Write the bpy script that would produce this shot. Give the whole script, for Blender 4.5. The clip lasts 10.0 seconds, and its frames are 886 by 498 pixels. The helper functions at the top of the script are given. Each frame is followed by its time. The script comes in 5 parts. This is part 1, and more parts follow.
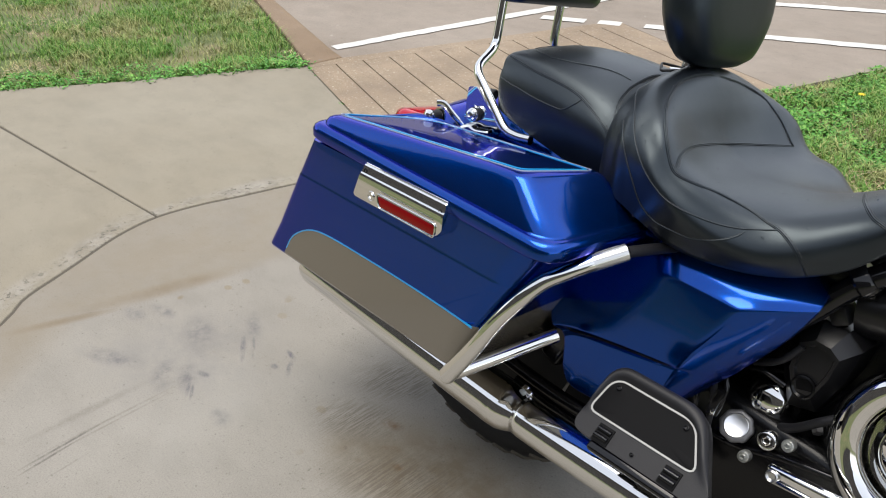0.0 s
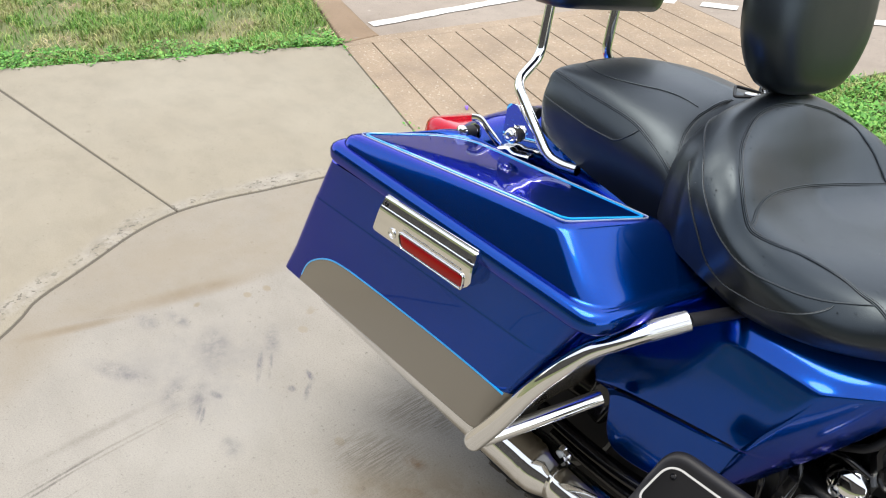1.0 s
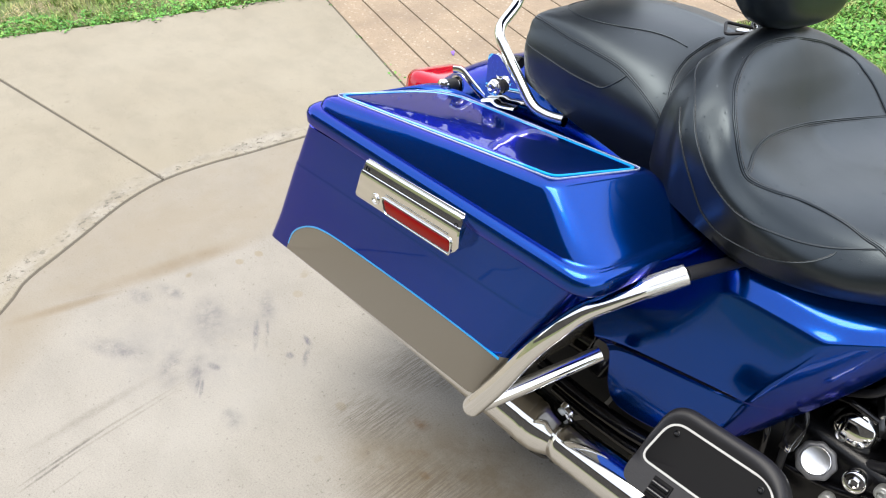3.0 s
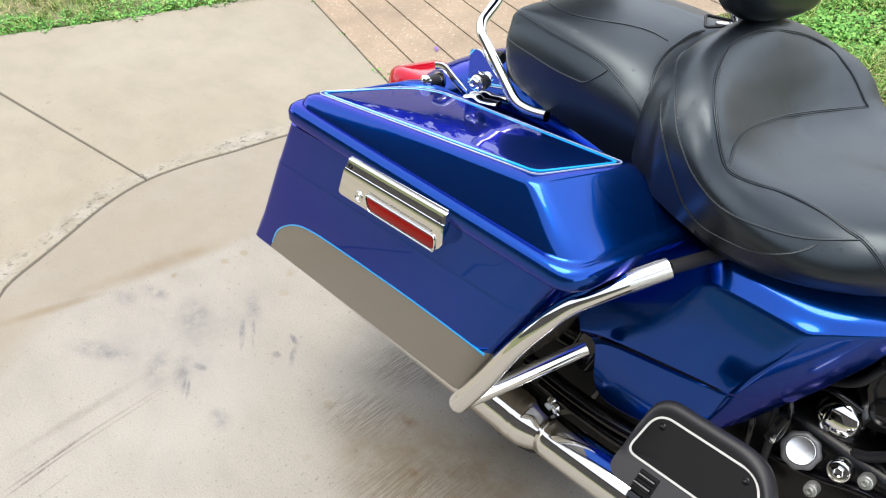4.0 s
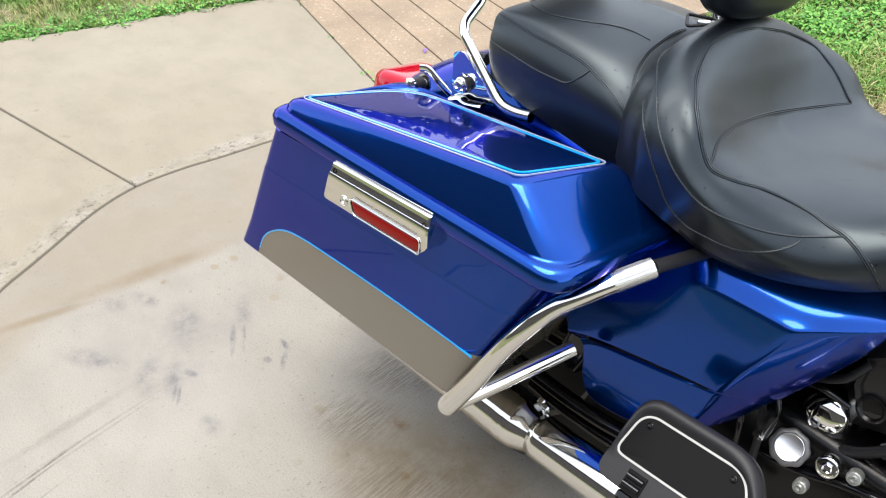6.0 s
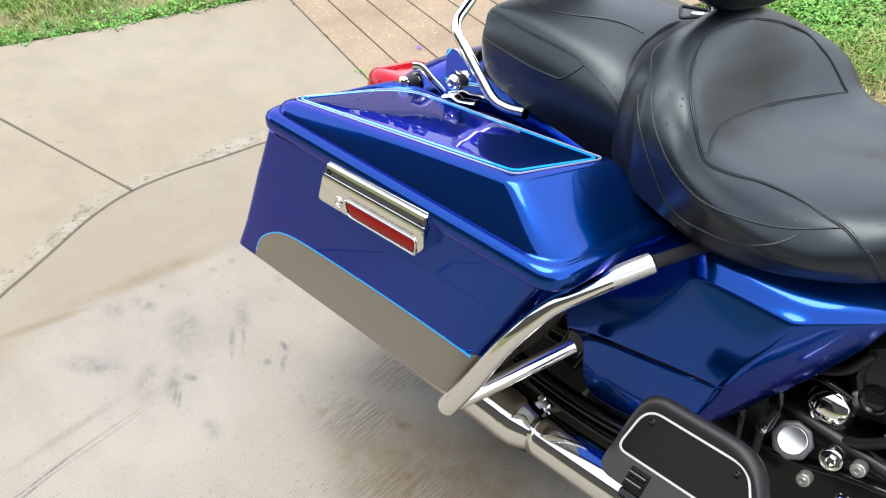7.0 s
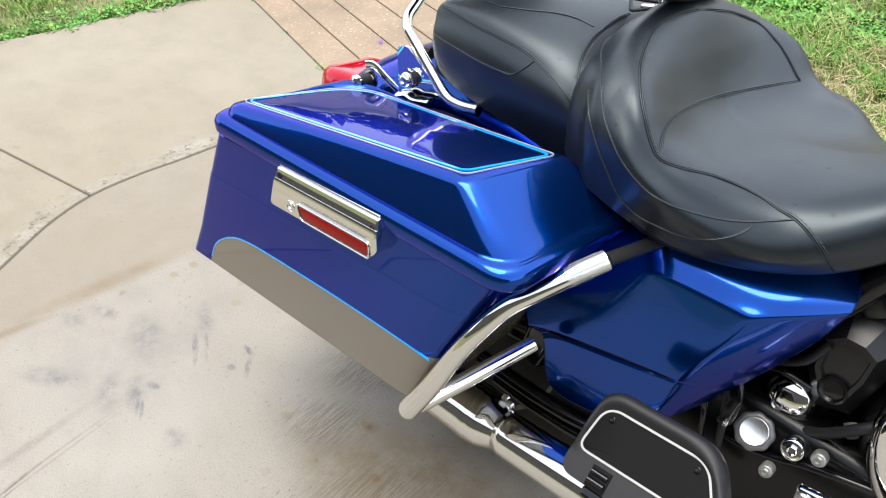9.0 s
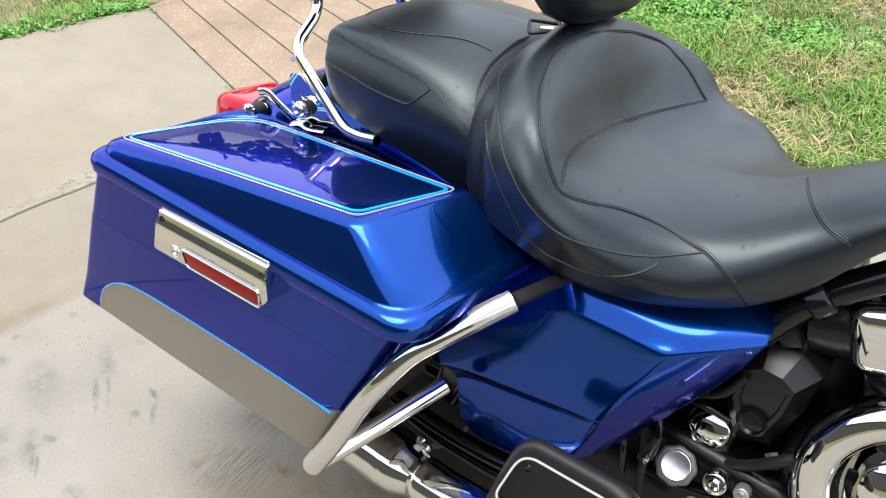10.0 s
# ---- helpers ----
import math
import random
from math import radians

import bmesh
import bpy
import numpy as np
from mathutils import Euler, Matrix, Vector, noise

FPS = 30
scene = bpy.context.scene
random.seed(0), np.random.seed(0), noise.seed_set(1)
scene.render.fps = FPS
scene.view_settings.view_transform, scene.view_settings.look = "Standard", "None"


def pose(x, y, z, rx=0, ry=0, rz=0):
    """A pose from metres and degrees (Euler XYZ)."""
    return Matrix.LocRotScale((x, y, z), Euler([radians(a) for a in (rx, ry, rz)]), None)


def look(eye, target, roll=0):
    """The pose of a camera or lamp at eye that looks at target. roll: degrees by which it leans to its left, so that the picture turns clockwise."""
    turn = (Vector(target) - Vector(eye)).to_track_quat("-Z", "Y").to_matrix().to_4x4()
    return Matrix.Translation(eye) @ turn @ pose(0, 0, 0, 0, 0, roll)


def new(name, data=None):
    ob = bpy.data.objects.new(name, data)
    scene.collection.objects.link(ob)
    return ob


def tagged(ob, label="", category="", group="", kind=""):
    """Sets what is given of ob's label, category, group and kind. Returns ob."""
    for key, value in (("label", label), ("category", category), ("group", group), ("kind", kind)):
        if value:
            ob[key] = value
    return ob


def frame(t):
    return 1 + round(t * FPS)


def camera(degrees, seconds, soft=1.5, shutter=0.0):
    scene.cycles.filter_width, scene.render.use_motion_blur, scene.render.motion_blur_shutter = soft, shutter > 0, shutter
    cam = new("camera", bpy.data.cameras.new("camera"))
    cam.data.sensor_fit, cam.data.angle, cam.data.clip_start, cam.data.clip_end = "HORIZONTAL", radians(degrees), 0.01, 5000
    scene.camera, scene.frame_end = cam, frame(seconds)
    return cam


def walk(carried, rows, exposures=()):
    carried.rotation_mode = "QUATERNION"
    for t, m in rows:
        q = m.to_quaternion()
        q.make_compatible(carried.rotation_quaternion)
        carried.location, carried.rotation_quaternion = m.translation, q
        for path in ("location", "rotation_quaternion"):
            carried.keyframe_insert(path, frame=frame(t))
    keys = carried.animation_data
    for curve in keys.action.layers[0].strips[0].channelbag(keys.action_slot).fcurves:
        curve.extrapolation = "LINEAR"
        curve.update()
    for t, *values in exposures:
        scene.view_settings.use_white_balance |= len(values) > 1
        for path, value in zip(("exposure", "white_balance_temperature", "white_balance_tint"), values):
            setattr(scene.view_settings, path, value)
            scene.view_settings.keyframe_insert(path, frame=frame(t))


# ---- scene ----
cam = camera(56.8, 10.0, soft=1.1)
PATH = [
    (0, (0.839, -1.143, 1.265), (-0.461, -0.001, 0.261), -0.7),
    (0.5, (0.722, -1.11, 1.264), (-0.553, 0.033, 0.232), -1.1),
    (1, (0.688, -0.993, 1.28), (-0.64, 0.046, 0.205), -1.0),
    (1.5, (0.68, -0.959, 1.3), (-0.684, -0.005, 0.191), -3.2),
    (2, (0.668, -0.963, 1.287), (-0.682, -0.023, 0.149), -4.2),
    (2.5, (0.661, -0.954, 1.279), (-0.646, 0.008, 0.111), -4.6),
    (4, (0.663, -0.941, 1.278), (-0.586, 0.062, 0.08), -4.9),
    (4.5, (0.665, -0.938, 1.277), (-0.578, 0.072, 0.079), -5.0),
    (5, (0.669, -0.935, 1.278), (-0.574, 0.079, 0.083), -5.3),
    (5.5, (0.67, -0.933, 1.278), (-0.572, 0.083, 0.084), -5.2),
    (7, (0.666, -0.92, 1.277), (-0.572, 0.088, 0.072), -6.9),
    (7.5, (0.663, -0.914, 1.274), (-0.563, 0.103, 0.065), -6.9),
    (8, (0.668, -0.905, 1.271), (-0.543, 0.12, 0.054), -7.1),
    (8.5, (0.668, -0.898, 1.273), (-0.532, 0.131, 0.049), -7.6),
    (9, (0.669, -0.886, 1.274), (-0.519, 0.155, 0.047), -7.4),
    (9.5, (0.668, -0.847, 1.269), (-0.484, 0.232, 0.04), -6.2),
    (10, (0.647, -0.8, 1.261), (-0.428, 0.355, 0.033), -6.2),
]
walk(cam, [(t, look(eye, target, roll)) for t, eye, target, roll in PATH],
     exposures=[(0.0, 1.26), (0.6, 1.50), (1.2, 1.75), (2.5, 1.86), (10.0, 1.86)])

# ---- world and light: bright overcast day ----
world = bpy.data.worlds.new("overcast_sky")
scene.world = world
world.use_nodes = True
wn, wl = world.node_tree.nodes, world.node_tree.links
wn.clear()
sky = wn.new("ShaderNodeTexSky")
sky.sky_type, sky.sun_disc = "NISHITA", False
sky.sun_elevation, sky.sun_rotation = radians(79), radians(25)
sky.air_density, sky.dust_density, sky.ozone_density = 1.0, 1.2, 1.0
haze = wn.new("ShaderNodeHueSaturation")
haze.inputs["Saturation"].default_value = 0.33
back = wn.new("ShaderNodeBackground")
back.inputs["Strength"].default_value = 0.15
wout = wn.new("ShaderNodeOutputWorld")
wl.new(sky.outputs[0], haze.inputs["Color"])
wl.new(haze.outputs[0], back.inputs["Color"])
wl.new(back.outputs[0], wout.inputs["Surface"])
sun_data = bpy.data.lights.new("sun", "SUN")
sun_data.energy, sun_data.angle, sun_data.color = 1.35, radians(42), (1.0, 0.935, 0.83)
sun = new("sun", sun_data)
sun.matrix_world = look((-0.3, -0.9, 5.0), (0, 0, 0))


# ---- materials ----
def mat(name, color, rough=0.5, metal=0.0, coat=0.0, spec=0.5):
    m = bpy.data.materials.new(name)
    m.use_nodes = True
    b = m.node_tree.nodes["Principled BSDF"]
    b.inputs["Base Color"].default_value = (*color, 1)
    b.inputs["Roughness"].default_value = rough
    b.inputs["Metallic"].default_value = metal
    b.inputs["Coat Weight"].default_value = coat
    b.inputs["Coat Roughness"].default_value = 0.03
    b.inputs["Specular IOR Level"].default_value = spec
    return m


def nodes_of(m):
    return m.node_tree.nodes, m.node_tree.links, m.node_tree.nodes["Principled BSDF"]


def noise_tex(m, scale, detail=4.0, rough=0.55, space="Object", stretch=None):
    n, l, b = nodes_of(m)
    co = n.new("ShaderNodeTexCoord")
    tex = n.new("ShaderNodeTexNoise")
    tex.inputs["Scale"].default_value = scale
    tex.inputs["Detail"].default_value = detail
    tex.inputs["Roughness"].default_value = rough
    if stretch:
        mp = n.new("ShaderNodeMapping")
        mp.vector_type = "TEXTURE"
        mp.inputs["Scale"].default_value = [1 / v for v in stretch[:3]]
        mp.inputs["Rotation"].default_value = (0, 0, stretch[3] if len(stretch) > 3 else 0)
        l.new(co.outputs[space], mp.inputs["Vector"])
        l.new(mp.outputs[0], tex.inputs["Vector"])
    else:
        l.new(co.outputs[space], tex.inputs["Vector"])
    return tex.outputs["Fac"]


def ramp(m, fac, stops):
    n, l, b = nodes_of(m)
    r = n.new("ShaderNodeValToRGB")
    e = r.color_ramp.elements
    while len(e) < len(stops):
        e.new(0.5)
    for el, (p, c) in zip(e, stops):
        el.position = p
        el.color = (*c, 1) if len(c) == 3 else c
    l.new(fac, r.inputs[0])
    return r.outputs[0]


def mix(m, fac, a, b_, blend="MIX"):
    n, l, _ = nodes_of(m)
    x = n.new("ShaderNodeMix")
    x.data_type, x.blend_type = "RGBA", blend
    for sock, val in ((x.inputs[0], fac), (x.inputs[6], a), (x.inputs[7], b_)):
        if isinstance(val, (int, float)):
            sock.default_value = val
        elif isinstance(val, tuple):
            sock.default_value = (*val, 1)
        else:
            l.new(val, sock)
    return x.outputs[2]


def bump(m, height, strength=0.3, dist=0.002, prev=None):
    n, l, b = nodes_of(m)
    k = n.new("ShaderNodeBump")
    k.inputs["Strength"].default_value = strength
    k.inputs["Distance"].default_value = dist
    l.new(height, k.inputs["Height"])
    if prev is not None:
        l.new(prev, k.inputs["Normal"])
    l.new(k.outputs[0], b.inputs["Normal"])
    return k.outputs[0]


def set_color(m, out):
    n, l, b = nodes_of(m)
    l.new(out, b.inputs["Base Color"])


def grey(v):
    return (v, v, v)


# clear-coated metallic blue
BLUE = (0.0, 0.048, 0.28)
def blue_paint(name):
    m = mat(name, BLUE, 0.2, 0.92, 0.5)
    b = nodes_of(m)[2]
    b.inputs["Coat Roughness"].default_value = 0.015
    b.inputs["Specular Tint"].default_value = (0.0, 0.1, 0.85, 1)
    return m


m_blue = blue_paint("blue_paint")
m_chrome = mat("chrome", (0.72, 0.715, 0.70), 0.04, 1.0)
m_satin = mat("satin_metal", (0.5, 0.5, 0.5), 0.28, 1.0)
m_black = mat("black_gloss", (0.004, 0.004, 0.005), 0.14, 0.0, 0.0, 0.4)
m_blackmat = mat("black_powder_coat", (0.003, 0.003, 0.0035), 0.24, spec=0.26)
m_rubber = mat("black_rubber", (0.011, 0.011, 0.013), 0.5, spec=0.3)
m_insert = mat("black_ribbed_insert", (0.004, 0.004, 0.0045), 0.7, spec=0.12)
m_capgrey = mat("grey_cap_plastic", (0.13, 0.13, 0.135), 0.38, 0.3)
m_satinblack = mat("black_satin_plastic", (0.008, 0.008, 0.009), 0.3, spec=0.4)
m_turned = mat("turned_metal", (0.85, 0.85, 0.85), 0.3, 1.0)
m_bolt = mat("zinc_bolt", (0.45, 0.46, 0.44), 0.35, 0.8)
m_fin = mat("fin_metal", (0.16, 0.16, 0.16), 0.24, 0.85)
m_tyre = mat("tyre_rubber", (0.010, 0.010, 0.010), 0.75, spec=0.3)
m_vinyl = mat("black_vinyl", (0.018, 0.019, 0.02), 0.37, spec=0.57)
m_vinyl.node_tree.nodes["Principled BSDF"].inputs["Specular Tint"].default_value = (0.78, 0.92, 1.0, 1)
m_thread = mat("grey_thread", (0.055, 0.055, 0.057), 0.7)
m_cyan = mat("cyan_pinstripe", (0.0, 0.26, 0.58), 0.3, 0.0, 0.8)
m_silverline = mat("silver_pinstripe", (0.45, 0.5, 0.6), 0.3, 0.3, 0.8)
m_red = mat("red_lens", (0.30, 0.0, 0.012), 0.06, 0.0, 0.0, 0.32)
m_reflector = mat("red_reflector", (0.17, 0.003, 0.004), 0.16, 0.0, 0.0, 0.4)
m_white = mat("white_trim_line", (0.32, 0.32, 0.31), 0.5)
m_water = mat("water_drops", (0.9, 0.92, 0.95), 0.02)
m_water.node_tree.nodes["Principled BSDF"].inputs["Transmission Weight"].default_value = 1.0
m_water.node_tree.nodes["Principled BSDF"].inputs["IOR"].default_value = 1.33
m_label = mat("silver_label", (0.60, 0.60, 0.59), 0.22, 0.85)
m_ink = mat("label_ink", (0.16, 0.16, 0.16), 0.6)

for m in (m_vinyl,):
    set_color(m, ramp(m, noise_tex(m, 9, 3), [(0.3, (0.003, 0.004, 0.006)), (0.7, (0.006, 0.0075, 0.0105))]))
    n, l, b = nodes_of(m)
    v = n.new("ShaderNodeTexVoronoi")
    v.inputs["Scale"].default_value = 900
    co = n.new("ShaderNodeTexCoord")
    l.new(co.outputs["Object"], v.inputs["Vector"])
    p = bump(m, v.outputs["Distance"], 0.12, 0.0006)
    bump(m, noise_tex(m, 14, 2), 0.12, 0.004, p)
for m, sc in ((m_rubber, 400), (m_blackmat, 500), (m_tyre, 300)):
    bump(m, noise_tex(m, sc, 2), 0.25, 0.0006)


ALB = 0.385


def dim(c):
    """Brings a paint-chart colour to the concrete's true, slightly warm value."""
    return (ALB * c[0], ALB * c[1] * 0.983, ALB * c[2] * 0.94)


def concrete(name, lo, hi, stain, rot=0.0):
    lo, hi, stain = dim(lo), dim(hi), dim(stain)
    m = mat(name, hi, 0.85, spec=0.3)
    big = ramp(m, noise_tex(m, 0.9, 8, 0.68, stretch=(1, 1, 1, rot)), [(0.28, lo), (0.62, hi)])
    mid = ramp(m, noise_tex(m, 5.5, 6, 0.62, stretch=(1, 1.6, 1, rot)), [(0.33, grey(0.9)), (0.55, grey(1.0)), (0.8, grey(1.03))])
    c = mix(m, 1.0, big, mid, "MULTIPLY")
    fine = ramp(m, noise_tex(m, 260, 4, 0.8), [(0.3, grey(0.64)), (0.45, grey(0.95)), (0.6, grey(1.05)), (0.78, grey(1.24))])
    pits = ramp(m, noise_tex(m, 75, 3, 0.6), [(0.27, grey(0.62)), (0.37, grey(1.0))])
    fine = mix(m, 1.0, fine, pits, "MULTIPLY")
    c = mix(m, 1.0, c, fine, "MULTIPLY")
    spots = ramp(m, noise_tex(m, 13, 2, 0.4), [(0.0, grey(0)), (0.73, grey(0)), (0.8, grey(1))])
    c = mix(m, spots, c, stain)
    set_color(m, c)
    p = bump(m, noise_tex(m, 190, 4, 0.75), 0.45, 0.002)
    bump(m, noise_tex(m, 10, 4), 0.2, 0.004, p)
    return m


def blob(m, centre, radii, turn=0.0, soft=0.9, space="Object"):
    """1 at a spot on the ground, falling to 0 at its rim."""
    n, l, b = nodes_of(m)
    co = n.new("ShaderNodeTexCoord")
    mp = n.new("ShaderNodeMapping")
    mp.vector_type = "TEXTURE"
    mp.inputs["Location"].default_value = (centre[0], centre[1], 0)
    mp.inputs["Rotation"].default_value = (0, 0, turn)
    mp.inputs["Scale"].default_value = (radii[0], radii[1], 1000)
    l.new(co.outputs[space], mp.inputs["Vector"])
    ln = n.new("ShaderNodeVectorMath")
    ln.operation = "LENGTH"
    l.new(mp.outputs[0], ln.inputs[0])
    mr = n.new("ShaderNodeMapRange")
    mr.interpolation_type = "SMOOTHSTEP"
    mr.inputs[1].default_value, mr.inputs[2].default_value = 1.0, 1.0 - soft
    l.new(ln.outputs["Value"], mr.inputs[0])
    return mr.outputs[0]


def math_node(m, op, a, b_):
    n, l, _ = nodes_of(m)
    x = n.new("ShaderNodeMath")
    x.operation, x.use_clamp = op, True
    for k, v in enumerate((a, b_)):
        if isinstance(v, (int, float)):
            x.inputs[k].default_value = v
        else:
            l.new(v, x.inputs[k])
    return x.outputs[0]


def stain(m, color_out, colour, spots, noise_out, amount):
    """Lays a colour over color_out at the spots, broken up by a noise."""
    total = None
    for sp in spots:
        f = blob(m, *sp)
        total = f if total is None else math_node(m, "MAXIMUM", total, f)
    fac = math_node(m, "MULTIPLY", math_node(m, "MULTIPLY", total, noise_out), amount)
    return mix(m, fac, color_out, dim(colour))


def base_color_link(m):
    n, l, b = nodes_of(m)
    return b.inputs["Base Color"].links[0].from_socket


m_drive = concrete("driveway_concrete", (0.51, 0.475, 0.42), (0.59, 0.56, 0.51), (0.42, 0.35, 0.26))
c = base_color_link(m_drive)
# tan weathered strip along the joint
edge_noise = ramp(m_drive, noise_tex(m_drive, 3.5, 6, 0.7), [(0.3, grey(0.35)), (0.6, grey(1.0))])
c = stain(m_drive, c, (0.44, 0.37, 0.27), [((-1.49, -0.50), (0.34, 1.6), -0.245, 0.22), ((-1.20, -0.98), (0.25, 0.5), 0.6, 0.6)], edge_noise, 0.62)
c = stain(m_drive, c, (0.35, 0.26, 0.155), [((-1.165, -0.44), (0.050, 0.34), -0.22, 0.9), ((-1.20, -0.70), (0.028, 0.20), -0.30, 0.9)], edge_noise, 0.62)
# paler mottled patch of concrete beside the strip
c = stain(m_drive, c, (0.70, 0.68, 0.64), [((-0.72, -0.62), (0.50, 0.42), 0.4, 0.8)], ramp(m_drive, noise_tex(m_drive, 4.5, 7, 0.7), [(0.35, grey(0.1)), (0.7, grey(1))]), 0.5)
# dark tyre scuffs and blotches
sc = ramp(m_drive, noise_tex(m_drive, 34, 6, 0.72, stretch=(0.5, 1.3, 1, -0.5)), [(0.38, grey(0.0)), (0.6, grey(1.0))])
c = stain(m_drive, c, (0.21, 0.205, 0.25), [((-0.775, -0.412), (0.085, 0.010), -0.56, 0.8), ((-0.752, -0.395), (0.060, 0.007), -0.56, 0.8), ((-0.660, -0.340), (0.035, 0.010), -0.2, 0.8), ((-0.618, -0.372), (0.045, 0.010), -0.75, 0.8),
                                           ((-0.650, -0.396), (0.018, 0.012), 0.0, 0.8), ((-0.725, -0.588), (0.050, 0.008), -0.6, 0.8), ((-0.700, -0.592), (0.040, 0.006), -0.6, 0.8), ((-0.740, -0.540), (0.03, 0.012), 0.3, 0.8)], sc, 0.9)
c = stain(m_drive, c, (0.27, 0.26, 0.28), [((-0.805, -0.615), (0.085, 0.045), -0.5, 0.95), ((-0.760, -0.575), (0.085, 0.035), -0.5, 0.95), ((-0.570, -0.586), (0.050, 0.030), 0.0, 0.95), ((-0.835, -0.345), (0.09, 0.030), -0.5, 0.95),
                                           ((-1.108, -0.558), (0.06, 0.032), 0.2, 0.95), ((-1.069, -0.492), (0.07, 0.028), 0.2, 0.95), ((-0.90, -0.47), (0.12, 0.06), -0.4, 0.95), ((-0.96, -0.68), (0.14, 0.04), 0.5, 0.95)],
          ramp(m_drive, noise_tex(m_drive, 22, 6, 0.7), [(0.36, grey(0.0)), (0.62, grey(1.0))]), 0.85)
c = stain(m_drive, c, (0.36, 0.345, 0.34), [((-0.84, -0.52), (0.36, 0.30), 0.5, 0.95)], ramp(m_drive, noise_tex(m_drive, 9, 7, 0.7), [(0.4, grey(0)), (0.65, grey(1))]), 0.6)
# tyre drag lines
dr = ramp(m_drive, noise_tex(m_drive, 60, 4, 0.6), [(0.3, grey(0.35)), (0.6, grey(1))])
c = stain(m_drive, c, (0.17, 0.15, 0.14), [((-0.724, -0.885), (0.0055, 0.13), 0.13, 0.8), ((-0.706, -0.925), (0.005, 0.09), 0.17, 0.8)], dr, 0.75)
c = stain(m_drive, c, (0.27, 0.24, 0.21), [((-0.737, -0.78), (0.006, 0.24), 0.05, 0.9), ((-0.722, -0.78), (0.005, 0.22), 0.07, 0.9), ((-0.80, -0.80), (0.02, 0.2), 0.05, 0.9), ((-0.655, -0.90), (0.004, 0.07), 0.15, 0.9)], dr, 0.42)
# damp brown ground with the machine's soft shade painted in, and drips under it
damp_shade_noise = ramp(m_drive, noise_tex(m_drive, 11, 7, 0.72), [(0.3, grey(0.3)), (0.58, grey(1))])
c = stain(m_drive, c, (0.33, 0.265, 0.175), [((-0.10, -0.34), (0.34, 0.20), 0.30, 0.75), ((-0.26, -0.40), (0.16, 0.09), 0.5, 0.9)], damp_shade_noise, 0.82)
br = ramp(m_drive, noise_tex(m_drive, 40, 4, 0.6), [(0.36, grey(0.0)), (0.6, grey(1))])
c = stain(m_drive, c, (0.30, 0.17, 0.055), [((-0.289, -0.312), (0.040, 0.022), 0.4, 0.9), ((-0.177, -0.384), (0.020, 0.015), 0.6, 0.9), ((-0.23, -0.36), (0.03, 0.012), 0.6, 0.9)], br, 0.7)
c = stain(m_drive, c, (0.42, 0.33, 0.21), [((-0.439, -0.400), (0.018, 0.013), 0, 0.5), ((-0.825, -0.263), (0.020, 0.015), 0, 0.5), ((-1.052, -0.302), (0.018, 0.013), 0, 0.5), ((-1.046, -0.247), (0.020, 0.013), 0, 0.5)], edge_noise, 0.6)
# broom marks
BROOM = [((-0.40, -0.20), (0.17, 0.11), 0.75, 0.8), ((-0.36, -0.36), (0.16, 0.10), 0.6, 0.9), ((-0.14, -0.42), (0.22, 0.14), 0.5, 0.9)]
marks = noise_tex(m_drive, 10, 3, 0.7, stretch=(1.4, 22, 1, 1.59))
bm_marks = ramp(m_drive, marks, [(0.44, grey(0.0)), (0.56, grey(1))])
c = stain(m_drive, c, (0.24, 0.20, 0.15), BROOM, bm_marks, 0.6)
set_color(m_drive, c)
groove_area = None
for sp in BROOM:
    f = blob(m_drive, *sp)
    groove_area = f if groove_area is None else math_node(m_drive, "MAXIMUM", groove_area, f)
bump(m_drive, math_node(m_drive, "MULTIPLY", marks, groove_area), 0.55, 0.006, nodes_of(m_drive)[2].inputs["Normal"].links[0].from_socket)
m_walk = concrete("sidewalk_concrete", (0.50, 0.445, 0.345), (0.585, 0.535, 0.435), (0.42, 0.37, 0.3))
c = base_color_link(m_walk)
JOINT_WEAR = [((-1.585, 0.08), (0.07, 0.24), -0.2, 0.8), ((-1.575, -0.48), (0.07, 0.30), 0.50, 0.9), ((-1.43, -0.78), (0.06, 0.26), 0.55, 0.9), ((-1.635, -0.20), (0.05, 0.2), 0.0, 0.9)]
c = stain(m_walk, c, (0.68, 0.65, 0.60), JOINT_WEAR, ramp(m_walk, noise_tex(m_walk, 9, 6, 0.7), [(0.38, grey(0)), (0.55, grey(1))]), 0.55)
c = stain(m_walk, c, (0.30, 0.27, 0.23), JOINT_WEAR, ramp(m_walk, noise_tex(m_walk, 14, 6, 0.7), [(0.47, grey(0)), (0.62, grey(1))]), 0.6)
c = stain(m_walk, c, (0.13, 0.115, 0.095), JOINT_WEAR, ramp(m_walk, noise_tex(m_walk, 48, 4, 0.65), [(0.56, grey(0)), (0.62, grey(1))]), 0.7)
c = stain(m_walk, c, (0.28, 0.245, 0.19), [((-2.15, -0.20), (0.5, 0.4), 0.3, 0.9), ((-2.0, 0.35), (0.4, 0.3), 0.3, 0.9), ((-1.9, -0.9), (0.4, 0.4), 0.3, 0.9)], ramp(m_walk, noise_tex(m_walk, 32, 4, 0.65), [(0.64, grey(0)), (0.72, grey(1))]), 0.5)
set_color(m_walk, c)
m_ramp = concrete("ramp_concrete", (0.52, 0.395, 0.275), (0.68, 0.54, 0.40), (0.62, 0.54, 0.47))
